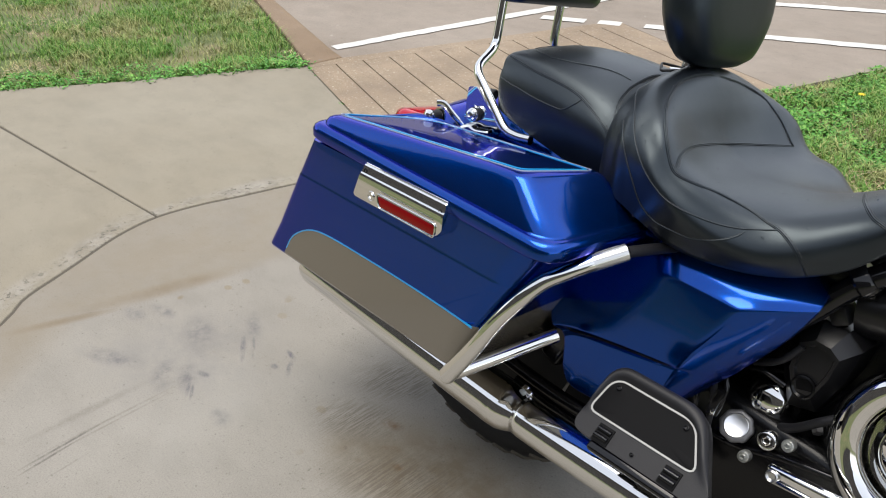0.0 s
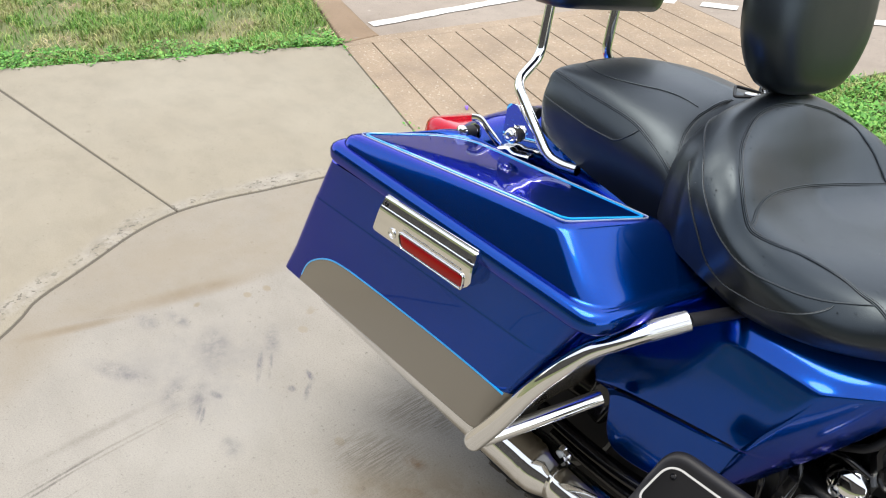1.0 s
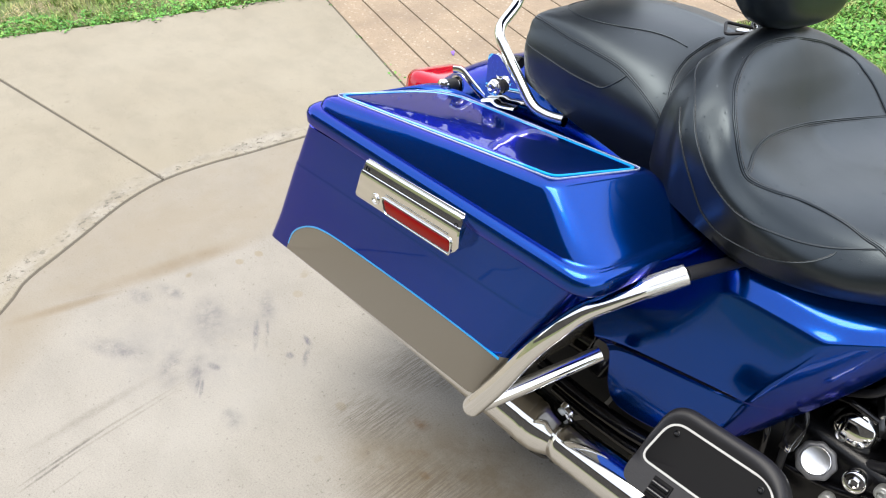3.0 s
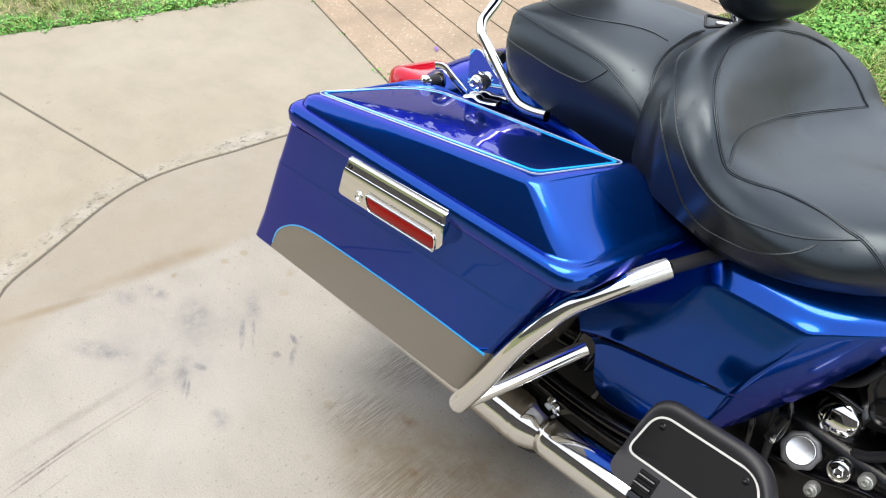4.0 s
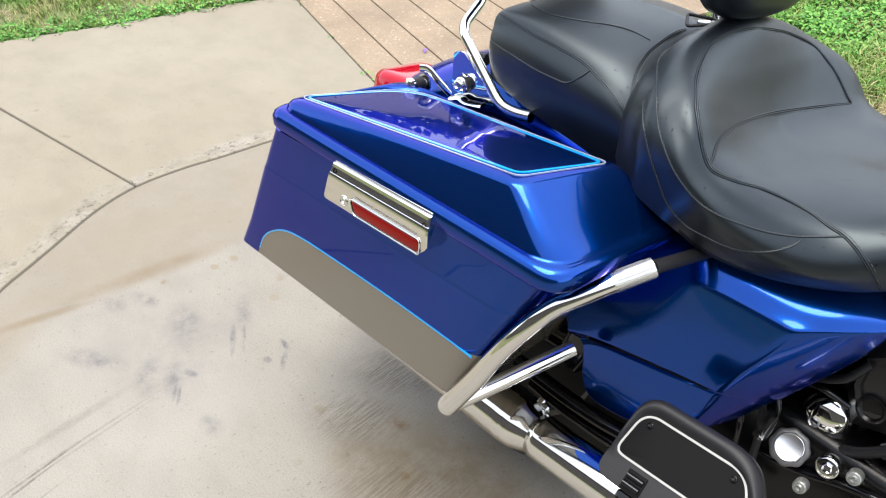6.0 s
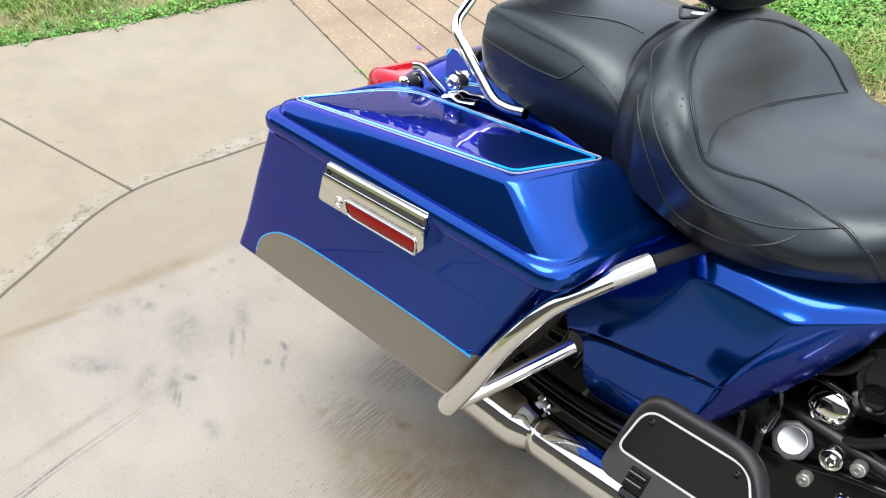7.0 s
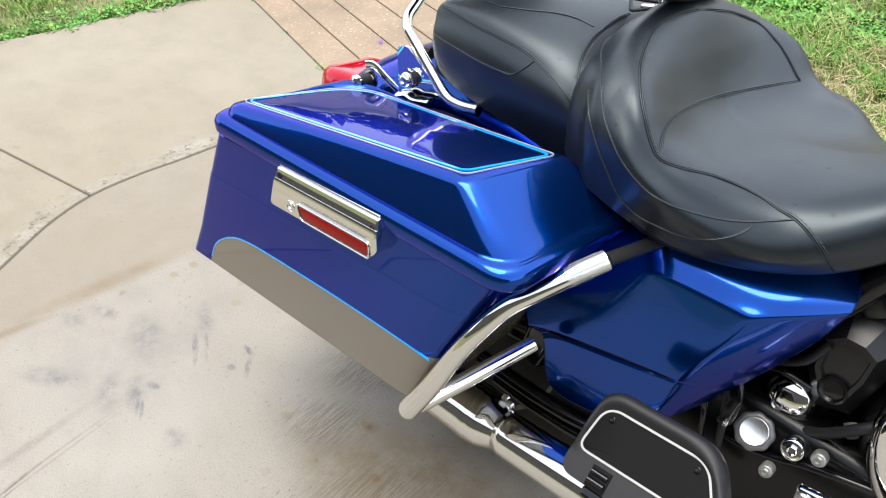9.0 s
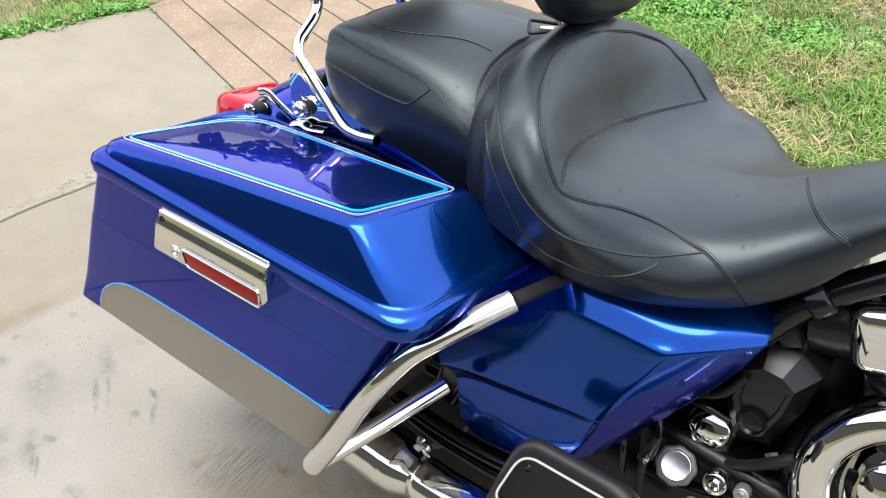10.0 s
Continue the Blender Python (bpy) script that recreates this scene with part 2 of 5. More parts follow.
# pale aggregate showing in the worn ramp
c = base_color_link(m_ramp)
c = mix(m_ramp, ramp(m_ramp, noise_tex(m_ramp, 62, 2, 0.5), [(0.62, grey(0.0)), (0.67, grey(0.7))]), c, dim((0.95, 0.86, 0.72)))
c = mix(m_ramp, ramp(m_ramp, noise_tex(m_ramp, 150, 2, 0.5), [(0.60, grey(0.0)), (0.66, grey(0.7))]), c, dim((0.28, 0.20, 0.14)))
c = mix(m_ramp, ramp(m_ramp, noise_tex(m_ramp, 4, 5, 0.65), [(0.42, grey(0.0)), (0.7, grey(0.55))]), c, dim((0.36, 0.28, 0.22)))
set_color(m_ramp, c)
m_kerb = concrete("kerb_concrete", (0.4, 0.28, 0.18), (0.5, 0.37, 0.26), (0.42, 0.36, 0.3))
m_road = concrete("worn_pavement", (0.43, 0.36, 0.30), (0.6, 0.52, 0.45), (0.72, 0.66, 0.6))
m_line = concrete("road_paint", (1.1, 1.1, 1.08), (1.35, 1.35, 1.33), (0.9, 0.85, 0.78))
m_soil = mat("lawn_soil", (0.1, 0.09, 0.04), 0.95)
set_color(m_soil, mix(m_soil, noise_tex(m_soil, 60, 4), ramp(m_soil, noise_tex(m_soil, 2.2, 4), [(0.35, (0.05, 0.085, 0.02)), (0.5, (0.09, 0.11, 0.035)), (0.6, (0.2, 0.145, 0.085)), (0.75, (0.27, 0.2, 0.125))]), (0.08, 0.1, 0.035)))
m_joint = mat("joint_dirt", (0.07, 0.06, 0.045), 0.95)
m_groove = mat("groove_dirt", (0.085, 0.055, 0.035), 0.95)
m_wallbrick = mat("house_brick", (0.055, 0.05, 0.048), 0.85)


# ---- mesh helpers ----
def obj(name, bm, material, parent=None, label="", smooth=True, angle=40):
    me = bpy.data.meshes.new(name)
    bmesh.ops.recalc_face_normals(bm, faces=bm.faces)
    bm.to_mesh(me)
    bm.free()
    for p in me.polygons:
        p.use_smooth = smooth
    if smooth and angle < 180:
        me.set_sharp_from_angle(angle=radians(angle))
    mats = material if isinstance(material, (list, tuple)) else [material]
    for m in mats:
        me.materials.append(m)
    ob = new(name, me)
    if parent is not None:
        ob.parent = parent
    if label:
        tagged(ob, label)
    return ob


def part(name, bm, material, parent, label="", smooth=True, angle=40):
    return obj(name, bm, material, parent, label, smooth, angle)


def catmull(pts, n, closed=False):
    """n points on a smooth curve through pts."""
    pts = [Vector(p) for p in pts]
    k = len(pts)
    segs = k if closed else k - 1
    out = []
    for i in range(n):
        u = i / n * segs if closed else i / (n - 1) * segs
        s = min(int(u), segs - 1)
        t = u - s
        if closed:
            p0, p1, p2, p3 = (pts[(s + d) % k] for d in (-1, 0, 1, 2))
        else:
            p1, p2 = pts[s], pts[s + 1]
            p0 = pts[s - 1] if s > 0 else p1 * 2 - p2
            p3 = pts[s + 2] if s + 2 < k else p2 * 2 - p1
        out.append(0.5 * ((2 * p1) + (p2 - p0) * t + (2 * p0 - 5 * p1 + 4 * p2 - p3) * t * t + (3 * p1 - p0 - 3 * p2 + p3) * t ** 3))
    return out


def rounded(pts, r, seg=8):
    """A polyline with its inner corners rounded by radius r."""
    pts = [Vector(p) for p in pts]
    out = [pts[0]]
    for a, b, c in zip(pts, pts[1:], pts[2:]):
        u, w = (a - b), (c - b)
        d = min(r, u.length * 0.48, w.length * 0.48)
        p, q = b + u.normalized() * d, b + w.normalized() * d
        for i in range(seg + 1):
            t = i / seg
            out.append((1 - t) ** 2 * p + 2 * t * (1 - t) * b + t * t * q)
    out.append(pts[-1])
    return out


def tube(bm, pts, radius, sides=16, closed=False, flat=None, caps=True):
    """A tube along pts; radius a number or a list; flat = (vector, factor) squashes along a direction."""
    pts = [Vector(p) for p in pts]
    n = len(pts)
    rings, up = [], None
    for i, p in enumerate(pts):
        a = pts[(i - 1) % n] if closed or i > 0 else p
        b = pts[(i + 1) % n] if closed or i < n - 1 else p
        t = (b - a).normalized()
        if up is None:
            up = t.orthogonal().normalized()
        up = (up - t * up.dot(t)).normalized()
        side = t.cross(up)
        r = radius[i] if isinstance(radius, (list, tuple)) else radius
        ring = []
        for k in range(sides):
            th = 2 * math.pi * k / sides
            o = (up * math.cos(th) + side * math.sin(th)) * r
            if flat:
                f = Vector(flat[0]).normalized()
                o -= f * o.dot(f) * (1 - flat[1])
            ring.append(bm.verts.new(p + o))
        rings.append(ring)
    m = n if closed else n - 1
    for i in range(m):
        A, B = rings[i], rings[(i + 1) % n]
        for k in range(sides):
            bm.faces.new((A[k], A[(k + 1) % sides], B[(k + 1) % sides], B[k]))
    if caps and not closed:
        bm.faces.new(rings[0][::-1])
        bm.faces.new(rings[-1])
    return bm


def lathe(bm, profile, centre, axis, sides=32, polygon=None):
    """Turns (distance along axis, radius) round axis through centre."""
    c, ax = Vector(centre), Vector(axis).normalized()
    u = ax.orthogonal().normalized()
    w = ax.cross(u)
    rings = []
    for d, r in profile:
        if r < 1e-5:
            rings.append([bm.verts.new(c + ax * d)])
            continue
        ring = []
        for k in range(sides):
            th = 2 * math.pi * k / sides
            rr = r * (polygon(th) if polygon else 1)
            ring.append(bm.verts.new(c + ax * d + (u * math.cos(th) + w * math.sin(th)) * rr))
        rings.append(ring)
    for A, B in zip(rings, rings[1:]):
        if len(A) == 1 and len(B) == 1:
            continue
        for k in range(sides):
            k2 = (k + 1) % sides
            if len(A) == 1:
                bm.faces.new((A[0], B[k2], B[k]))
            elif len(B) == 1:
                bm.faces.new((A[k], A[k2], B[0]))
            else:
                bm.faces.new((A[k], A[k2], B[k2], B[k]))
    for R in (rings[0], rings[-1]):
        if len(R) > 2:
            bm.faces.new(R)
    return bm


def hexa(sides):
    def f(th):
        step = 2 * math.pi / sides
        return math.cos(step / 2) / math.cos((th % step) - step / 2)
    return f


def ring4(corners, radius, seg=6, per=10):
    """A closed ring through four corners (x, y, z), rounded, with a fixed count of points."""
    cs = [Vector(c) for c in corners]
    rs = radius if isinstance(radius, (list, tuple)) else [radius] * 4
    out = []
    for i in range(4):
        a, b, c = cs[i - 1], cs[i], cs[(i + 1) % 4]
        u, w = (a - b).normalized(), (c - b).normalized()
        p, q = b + u * rs[i], b + w * rs[i]
        for k in range(seg + 1):
            t = k / seg
            out.append((1 - t) ** 2 * p + 2 * t * (1 - t) * b + t * t * q)
        nxt = c + (b - c).normalized() * rs[(i + 1) % 4]
        for k in range(1, per):
            out.append(q.lerp(nxt, k / per))
    return out


def loft(bm, rings, cap_first=True, cap_last=True):
    vs = [[bm.verts.new(p) for p in r] for r in rings]
    n = len(vs[0])
    for A, B in zip(vs, vs[1:]):
        for k in range(n):
            bm.faces.new((A[k], A[(k + 1) % n], B[(k + 1) % n], B[k]))
    if cap_first:
        bm.faces.new(vs[0][::-1])
    if cap_last:
        bm.faces.new(vs[-1])
    return bm


def ribbon(bm, pts, normals, width, lift=0.0008, closed=False, thick=0.0006):
    """A thin raised band along pts."""
    pts = [Vector(p) for p in pts]
    n = len(pts)
    rows = []
    for i, p in enumerate(pts):
        a = pts[(i - 1) % n] if closed or i > 0 else p
        b = pts[(i + 1) % n] if closed or i < n - 1 else p
        t = (b - a).normalized()
        nn = Vector(normals[i] if isinstance(normals, list) else normals).normalized()
        s = t.cross(nn).normalized() * width / 2
        rows.append([bm.verts.new(p + s + nn * (lift - thick - 0.0015)), bm.verts.new(p + s + nn * lift),
                     bm.verts.new(p - s + nn * lift), bm.verts.new(p - s + nn * (lift - thick - 0.0015))])
    for i in range(n if closed else n - 1):
        A, B = rows[i], rows[(i + 1) % n]
        for k in range(3):
            bm.faces.new((A[k], A[k + 1], B[k + 1], B[k]))
    return bm


def box(bm, centre, size, rot=None, bevel=0.0, seg=2):
    r = bmesh.ops.create_cube(bm, size=1.0)
    m = Matrix.Translation(centre) @ (rot.to_4x4() if rot else Matrix()) @ Matrix.Diagonal((*size, 1))
    bmesh.ops.transform(bm, matrix=m, verts=r["verts"])
    if bevel:
        es = {e for v in r["verts"] for e in v.link_edges}
        bmesh.ops.bevel(bm, geom=list(es), offset=bevel, segments=seg, affect="EDGES", profile=0.5)
    return bm


def slab(name, outline, top, depth, material, label, parent=None, bevel=0.004):
    """A flat slab with an outline in plan."""
    bm = bmesh.new()
    f = bm.faces.new([bm.verts.new((x, y, top)) for x, y in outline])
    if f.normal.z < 0:
        f.normal_flip()
    f.normal_update()
    r = bmesh.ops.extrude_face_region(bm, geom=[f])
    low = [v for v in r["geom"] if isinstance(v, bmesh.types.BMVert)]
    bmesh.ops.translate(bm, verts=low, vec=(0, 0, -depth))
    if bevel:
        es = [e for e in bm.edges if all(abs(v.co.z - top) < 1e-6 for v in e.verts)]
        bmesh.ops.bevel(bm, geom=es, offset=bevel, segments=2, affect="EDGES", profile=0.5)
    return obj(name, bm, material, parent, label, smooth=False)


# ---- ground ----
bm = bmesh.new()
bmesh.ops.create_grid(bm, x_segments=2, y_segments=2, size=250)
bmesh.ops.translate(bm, verts=bm.verts, vec=(0, 0, -0.02))
ground = tagged(obj("ground", bm, m_soil, smooth=False), "bare soil and thin lawn under the grass", "ground", kind="structure")

O = Vector((-2.632, 1.016))
D = Vector((1.008, -0.332)).normalized()
N = Vector((-D.y, D.x))


def ramp_at(along, across):
    p = O + D * along + N * across
    return (p.x, p.y)


# curved joint between the driveway and the sidewalk
ARC = [(-0.4, -2.35), (-0.86, -1.5), (-1.08, -1.16), (-1.302, -0.846), (-1.39, -0.755), (-1.447, -0.646), (-1.489, -0.564), (-1.568, -0.41), (-1.604, -0.262),
       (-1.588, -0.11), (-1.555, 0.01), (-1.515, 0.185), (-1.45, 0.42), (-1.375, 0.60)]
arc = [tuple(p[:2]) for p in catmull([(x, y, 0) for x, y in ARC], 48)]
GAP = 0.006
near = [(x + GAP, y) for x, y in arc]
far = [(x - GAP, y) for x, y in arc]
tee = min(range(len(far)), key=lambda i: abs(far[i][1] + 0.262))
jb0 = far[tee]
jb2 = (-3.42, -0.455)
grass_edge = [(-3.42, -0.455), (-3.30, -0.21), (-3.01, 0.29), (-2.785, 0.76), (-2.64, 1.01)]
walk_a = far[tee:] + [ramp_at(1.25, -0.006), ramp_at(0.01, -0.006)] + [(x, y) for x, y in grass_edge[::-1][1:-1]] + [(jb2[0], jb2[1] + GAP)]
walk_b = far[:tee] + [(jb0[0], jb0[1] - GAP), (jb2[0], jb2[1] - GAP), (-3.6, -0.75), (-3.8, -1.3), (-3.95, -2.35)]
tagged(slab("pavement", walk_a, 0.0, 0.08, m_walk, ""), "pale tan concrete sidewalk slab beside the lawn", "sidewalk slab", kind="structure", group="sidewalk slabs")
tagged(slab("pavement", walk_b, 0.0, 0.08, m_walk, ""), "pale tan concrete sidewalk slab beside the lawn", "sidewalk slab", kind="structure", group="sidewalk slabs")
drive = near + [ramp_at(1.262, 0.0), ramp_at(1.262, 1.0), ramp_at(2.2, 1.0), ramp_at(3.6, 1.06), (7.0, 0.75), (7.0, -2.4), (-0.4, -2.4)]
driveway = tagged(slab("driveway", drive, 0.0, 0.08, m_drive, ""), "grey stained concrete driveway with dark scuffs", "driveway", kind="structure")
# dirt in the joints
bm = bmesh.new()
ribbon(bm, [(x, y, -0.0035) for x, y in arc], (0, 0, 1), 0.02, 0.0)
ribbon(bm, [(jb0[0], jb0[1], -0.0035), (jb2[0], jb2[1], -0.0035)], (0, 0, 1), 0.02, 0.0)
ribbon(bm, [(*ramp_at(-0.01, -0.003), -0.0035), (*ramp_at(1.3, -0.003), -0.0035)], (0, 0, 1), 0.02, 0.0)
tagged(obj("joint_dirt", bm, m_joint, smooth=False), "dark dirt in the concrete joints", "dirt", kind="structure")

# ramp with scored grooves: strips of concrete with gaps between them
ramp_bed = tagged(slab("ramp", [ramp_at(-0.06, 0), ramp_at(1.255, 0), ramp_at(1.255, 1.886), ramp_at(-0.06, 1.886)], -0.006, 0.06, m_groove, "", bevel=0), "reddish concrete ramp with scored grooves", "ramp", kind="structure")
edges = [0.0] + [0.137 + 0.1435 * i for i in range(12)] + [1.88]
for a, b in zip(edges, edges[1:]):
    slab("strip", [ramp_at(0.03, a + (0.003 if a else 0)), ramp_at(1.25, a + (0.003 if a else 0)), ramp_at(1.25, b - 0.003), ramp_at(0.03, b - 0.003)], 0.0, 0.05, m_ramp, "", ramp_bed, bevel=0.0025)
slab("strip", [ramp_at(-0.06, 0.0), ramp_at(0.0295, 0.0), ramp_at(0.0295, 1.88), ramp_at(-0.06, 1.88)], -0.0005, 0.05, m_ramp, "", ramp_bed, bevel=0)
# kerb along the lawn and the pavement beyond
kerb = tagged(slab("kerb", [ramp_at(-0.01, -0.02), ramp_at(-0.0605, 0.2), (-2.77, 1.26), (-3.975, 1.64), (-8.2, 3.02), (-8.25, 2.9), (-4.045, 1.55), (-2.66, 1.035)], 0.004, 0.07, m_kerb, "", bevel=0.008), "low reddish concrete kerb beside the lawn", "kerb", kind="structure")
road = tagged(slab("road", [ramp_at(-0.0605, 0.2), ramp_at(-0.0605, 1.8865), ramp_at(1.2555, 1.8865), ramp_at(1.2555, 1.7), ramp_at(1.30, 1.7), (-0.80, 2.55), (-0.64, 3.10), (2.0, 5.2), (9.0, 9.5), (4.0, 30.0), (-30.0, 30.0), (-30, 11.2), (-8.2, 3.03), (-3.98, 1.645), (-2.775, 1.265)], -0.004, 0.06, m_road, "", bevel=0), "worn grey-brown parking lot pavement", "road", kind="structure")


def line_mark(pts, width):
    bm = bmesh.new()
    rnd = random.Random(7)
    fine = []
    for (x0, y0), (x1, y1) in zip(pts, pts[1:]):
        k = max(2, int(math.hypot(x1 - x0, y1 - y0) / 0.04))
        fine += [Vector((x0 + (x1 - x0) * i / k, y0 + (y1 - y0) * i / k, 0)) for i in range(k)]
    fine.append(Vector((*pts[-1], 0)))
    L, R = [], []
    t = (fine[-1] - fine[0]).normalized()
    s = Vector((-t.y, t.x, 0))
    for p in fine:
        L.append(bm.verts.new(p + s * (width / 2 + rnd.uniform(-0.006, 0.006)) + Vector((0, 0, 0.0005))))
        R.append(bm.verts.new(p - s * (width / 2 + rnd.uniform(-0.006, 0.006)) + Vector((0, 0, 0.0005))))
    for i in range(len(L) - 1):
        bm.faces.new((L[i], R[i], R[i + 1], L[i + 1]))
    return tagged(obj("road_marking", bm, m_line, smooth=False), "worn white painted parking line on the pavement", "road marking", kind="structure", group="parking lines")


line_mark([(-2.80, 1.295), (-2.745, 1.67), (-2.54, 2.90), (-2.46, 3.4)], 0.085)
for a, b in ((0.02, 0.16), (0.20, 0.27), (0.34, 0.44), (0.60, 1.6)):
    p, q = Vector((-2.50, 2.55)), Vector((-0.79, 3.40))
    line_mark([tuple(p.lerp(q, a)), tuple(p.lerp(q, b))], 0.09)
line_mark([(-2.6, 3.36), (-1.703, 3.83), (-1.122, 4.14), (1.5, 5.6)], 0.09)

# ---- house wall and eave behind the camera ----
n, l, b = nodes_of(m_wallbrick)
bt = n.new("ShaderNodeTexBrick")
bt.inputs["Scale"].default_value = 4.5
bt.inputs["Color1"].default_value, bt.inputs["Color2"].default_value, bt.inputs["Mortar"].default_value = (0.06, 0.045, 0.04, 1), (0.045, 0.04, 0.038, 1), (0.14, 0.13, 0.12, 1)
bc = n.new("ShaderNodeTexCoord")
bmap = n.new("ShaderNodeMapping")
bmap.inputs["Rotation"].default_value = (radians(90), 0, 0)
l.new(bc.outputs["Object"], bmap.inputs["Vector"])
l.new(bmap.outputs[0], bt.inputs["Vector"])
l.new(bt.outputs["Color"], b.inputs["Base Color"])
bm = bmesh.new()
box(bm, (0, -8.0, 2.2), (26, 0.25, 4.45))
tagged(obj("wall_house", bm, m_wallbrick, smooth=False), "plain dark brick house wall behind the driveway", "wall", kind="structure")
bm = bmesh.new()
box(bm, (0, -7.9, 4.5), (26.6, 1.0, 0.16))
tagged(obj("roof_eave", bm, m_wallbrick, smooth=False), "dark roof eave of the house", "eave", kind="structure")

# ---- tree row across the parking lot, mirrored in the paint and chrome ----
m_far = mat("far_foliage", (0.03, 0.045, 0.018), 0.8, spec=0.1)
set_color(m_far, ramp(m_far, noise_tex(m_far, 0.5, 4), [(0.35, (0.014, 0.024, 0.009)), (0.65, (0.05, 0.075, 0.025))]))
rng = random.Random(61)
tv, tf = [], []
for i in range(70):
    a = radians(15 + 175 * (i + rng.random()) / 70)
    d, h = rng.uniform(40, 48), rng.uniform(4.8, 7.6)
    cx, cy, w = d * math.cos(a), d * math.sin(a), rng.uniform(1.6, 2.6)
    for k in range(150):
        u, v, q = rng.uniform(0, 2 * math.pi), rng.uniform(-1, 1), rng.random() ** 0.4
        c = Vector((cx + w * q * math.cos(u) * math.sqrt(1 - v * v), cy + w * q * math.sin(u) * math.sqrt(1 - v * v), h * 0.55 + h * 0.45 * v * q))
        e1 = Vector((rng.uniform(-1, 1), rng.uniform(-1, 1), rng.uniform(-1, 1))).normalized() * rng.uniform(0.25, 0.5)
        e2 = e1.orthogonal() * rng.uniform(0.6, 1.0)
        k0 = len(tv)
        tv += [c - e1, c + e2, c + e1, c - e2]
        tf.append((k0, k0 + 1, k0 + 2, k0 + 3))
me = bpy.data.meshes.new("far_trees")
me.from_pydata(tv, [], tf)
me.materials.append(m_far)
tagged(new("far_trees", me), "row of dark green trees across the parking lot", "trees", kind="stuff")

# ---- motorcycle, leaning on its stand ----
LEAN = 9.0
CY = -0.008
bike = new("motorcycle")
bike.matrix_world = pose(-0.004, -0.0904, -0.0165, -LEAN, 0, 0)
tagged(bike, "blue touring motorcycle with two-tone hard saddlebag and chrome trim", "motorcycle")


def upright(bm):
    """Turns a part of the middle plane to the machine's own lean."""
    m = Matrix.Translation((0, CY, 0.75)) @ Matrix.Rotation(radians(-3.5), 4, "X") @ Matrix.Translation((0, -CY, -0.75))
    bmesh.ops.transform(bm, matrix=m, verts=bm.verts)
    return bm


UP = Matrix.Translation((0, CY, 0.75)) @ Matrix.Rotation(radians(-3.5), 4, "X") @ Matrix.Translation((0, -CY, -0.75))

# saddlebag: slanted body, lid with a flange, latch, stripes
def bag_ring(z, out=0.0, r=0.045):
    k = (0.645 - z) / 0.262
    fx = 0.19 - 0.135 * k
    rx = -0.382 - 0.130 * k
    return ring4([(fx + out, -0.408 - out, z), (fx + out - 0.01, -0.17, z), (rx - out - 0.02, -0.17, z), (rx - out, -0.408 - out, z)], [r, 0.03, 0.03, r * 0.5], 8, 12)


bm = bmesh.new()
rings = [bag_ring(0.381, -0.02, 0.02), bag_ring(0.377, -0.008, 0.024), bag_ring(0.379, -0.002, 0.028), bag_ring(0.384, 0.001, 0.032), bag_ring(0.44, 0.0), bag_ring(0.50, 0.0), bag_ring(0.555, 0.0),
         bag_ring(0.5625, 0.0), bag_ring(0.5645, 0.0001), bag_ring(0.5665, -0.0002), bag_ring(0.5685, -0.0005), bag_ring(0.5705, -0.0006), bag_ring(0.60, -0.0008), bag_ring(0.645, -0.0014)]
loft(bm, rings)
m_bag = blue_paint("two_tone_paint")
n, l, b = nodes_of(m_bag)
co = n.new("ShaderNodeTexCoord")
sep = n.new("ShaderNodeSeparateXYZ")
l.new(co.outputs["Object"], sep.inputs[0])
crv = n.new("ShaderNodeFloatCurve")
mr = n.new("ShaderNodeMapRange")
mr.inputs[1].default_value, mr.inputs[2].default_value = -0.6, 0.4
l.new(sep.outputs["X"], mr.inputs[0])
l.new(mr.outputs[0], crv.inputs["Value"])
# height of the colour break over x
BREAK = [(-0.6, 0.30), (-0.468, 0.35), (-0.452, 0.385), (-0.43, 0.424), (-0.40, 0.449), (-0.362, 0.467), (-0.32, 0.475), (-0.25, 0.478), (-0.09, 0.479), (0.2, 0.467), (0.4, 0.465)]
c0 = crv.mapping.curves[0]
while len(c0.points) < len(BREAK):
    c0.points.new(0.5, 0.5)
for p, (x, z) in zip(c0.points, BREAK):
    p.location = (x + 0.6, z)
crv.mapping.update()
lt = n.new("ShaderNodeMath")
lt.operation = "LESS_THAN"
l.new(sep.outputs["Z"], lt.inputs[0])
l.new(crv.outputs[0], lt.inputs[1])
set_color(m_bag, mix(m_bag, lt.outputs[0], BLUE, (0.16, 0.141, 0.112)))
mm = n.new("ShaderNodeMapRange")
mm.inputs[3].default_value, mm.inputs[4].default_value = 0.92, 0.3
l.new(lt.outputs[0], mm.inputs[0])
l.new(mm.outputs[0], b.inputs["Metallic"])
l.new(mix(m_bag, lt.outputs[0], (0.0, 0.1, 0.85), (1.0, 1.0, 1.0)), b.inputs["Specular Tint"])
saddlebag = part("saddlebag", bm, m_bag, bike, "hard saddlebag, blue above and pewter below", angle=30)


stripe = catmull([(x, -0.408, z) for x, z in BREAK[2:9]] + [(0.03, -0.408, 0.476), (0.085, -0.408, 0.4725)], 60)
bm = bmesh.new()
ribbon(bm, stripe, (0, -1, 0), 0.0027, 0.0008)
part("pinstripe", bm, m_cyan, saddlebag, "thin cyan pinstripe")

# lid
FO, FI, RI, RO = (0.212, -0.414), (0.222, -0.165), (-0.350, -0.150), (-0.380, -0.414)


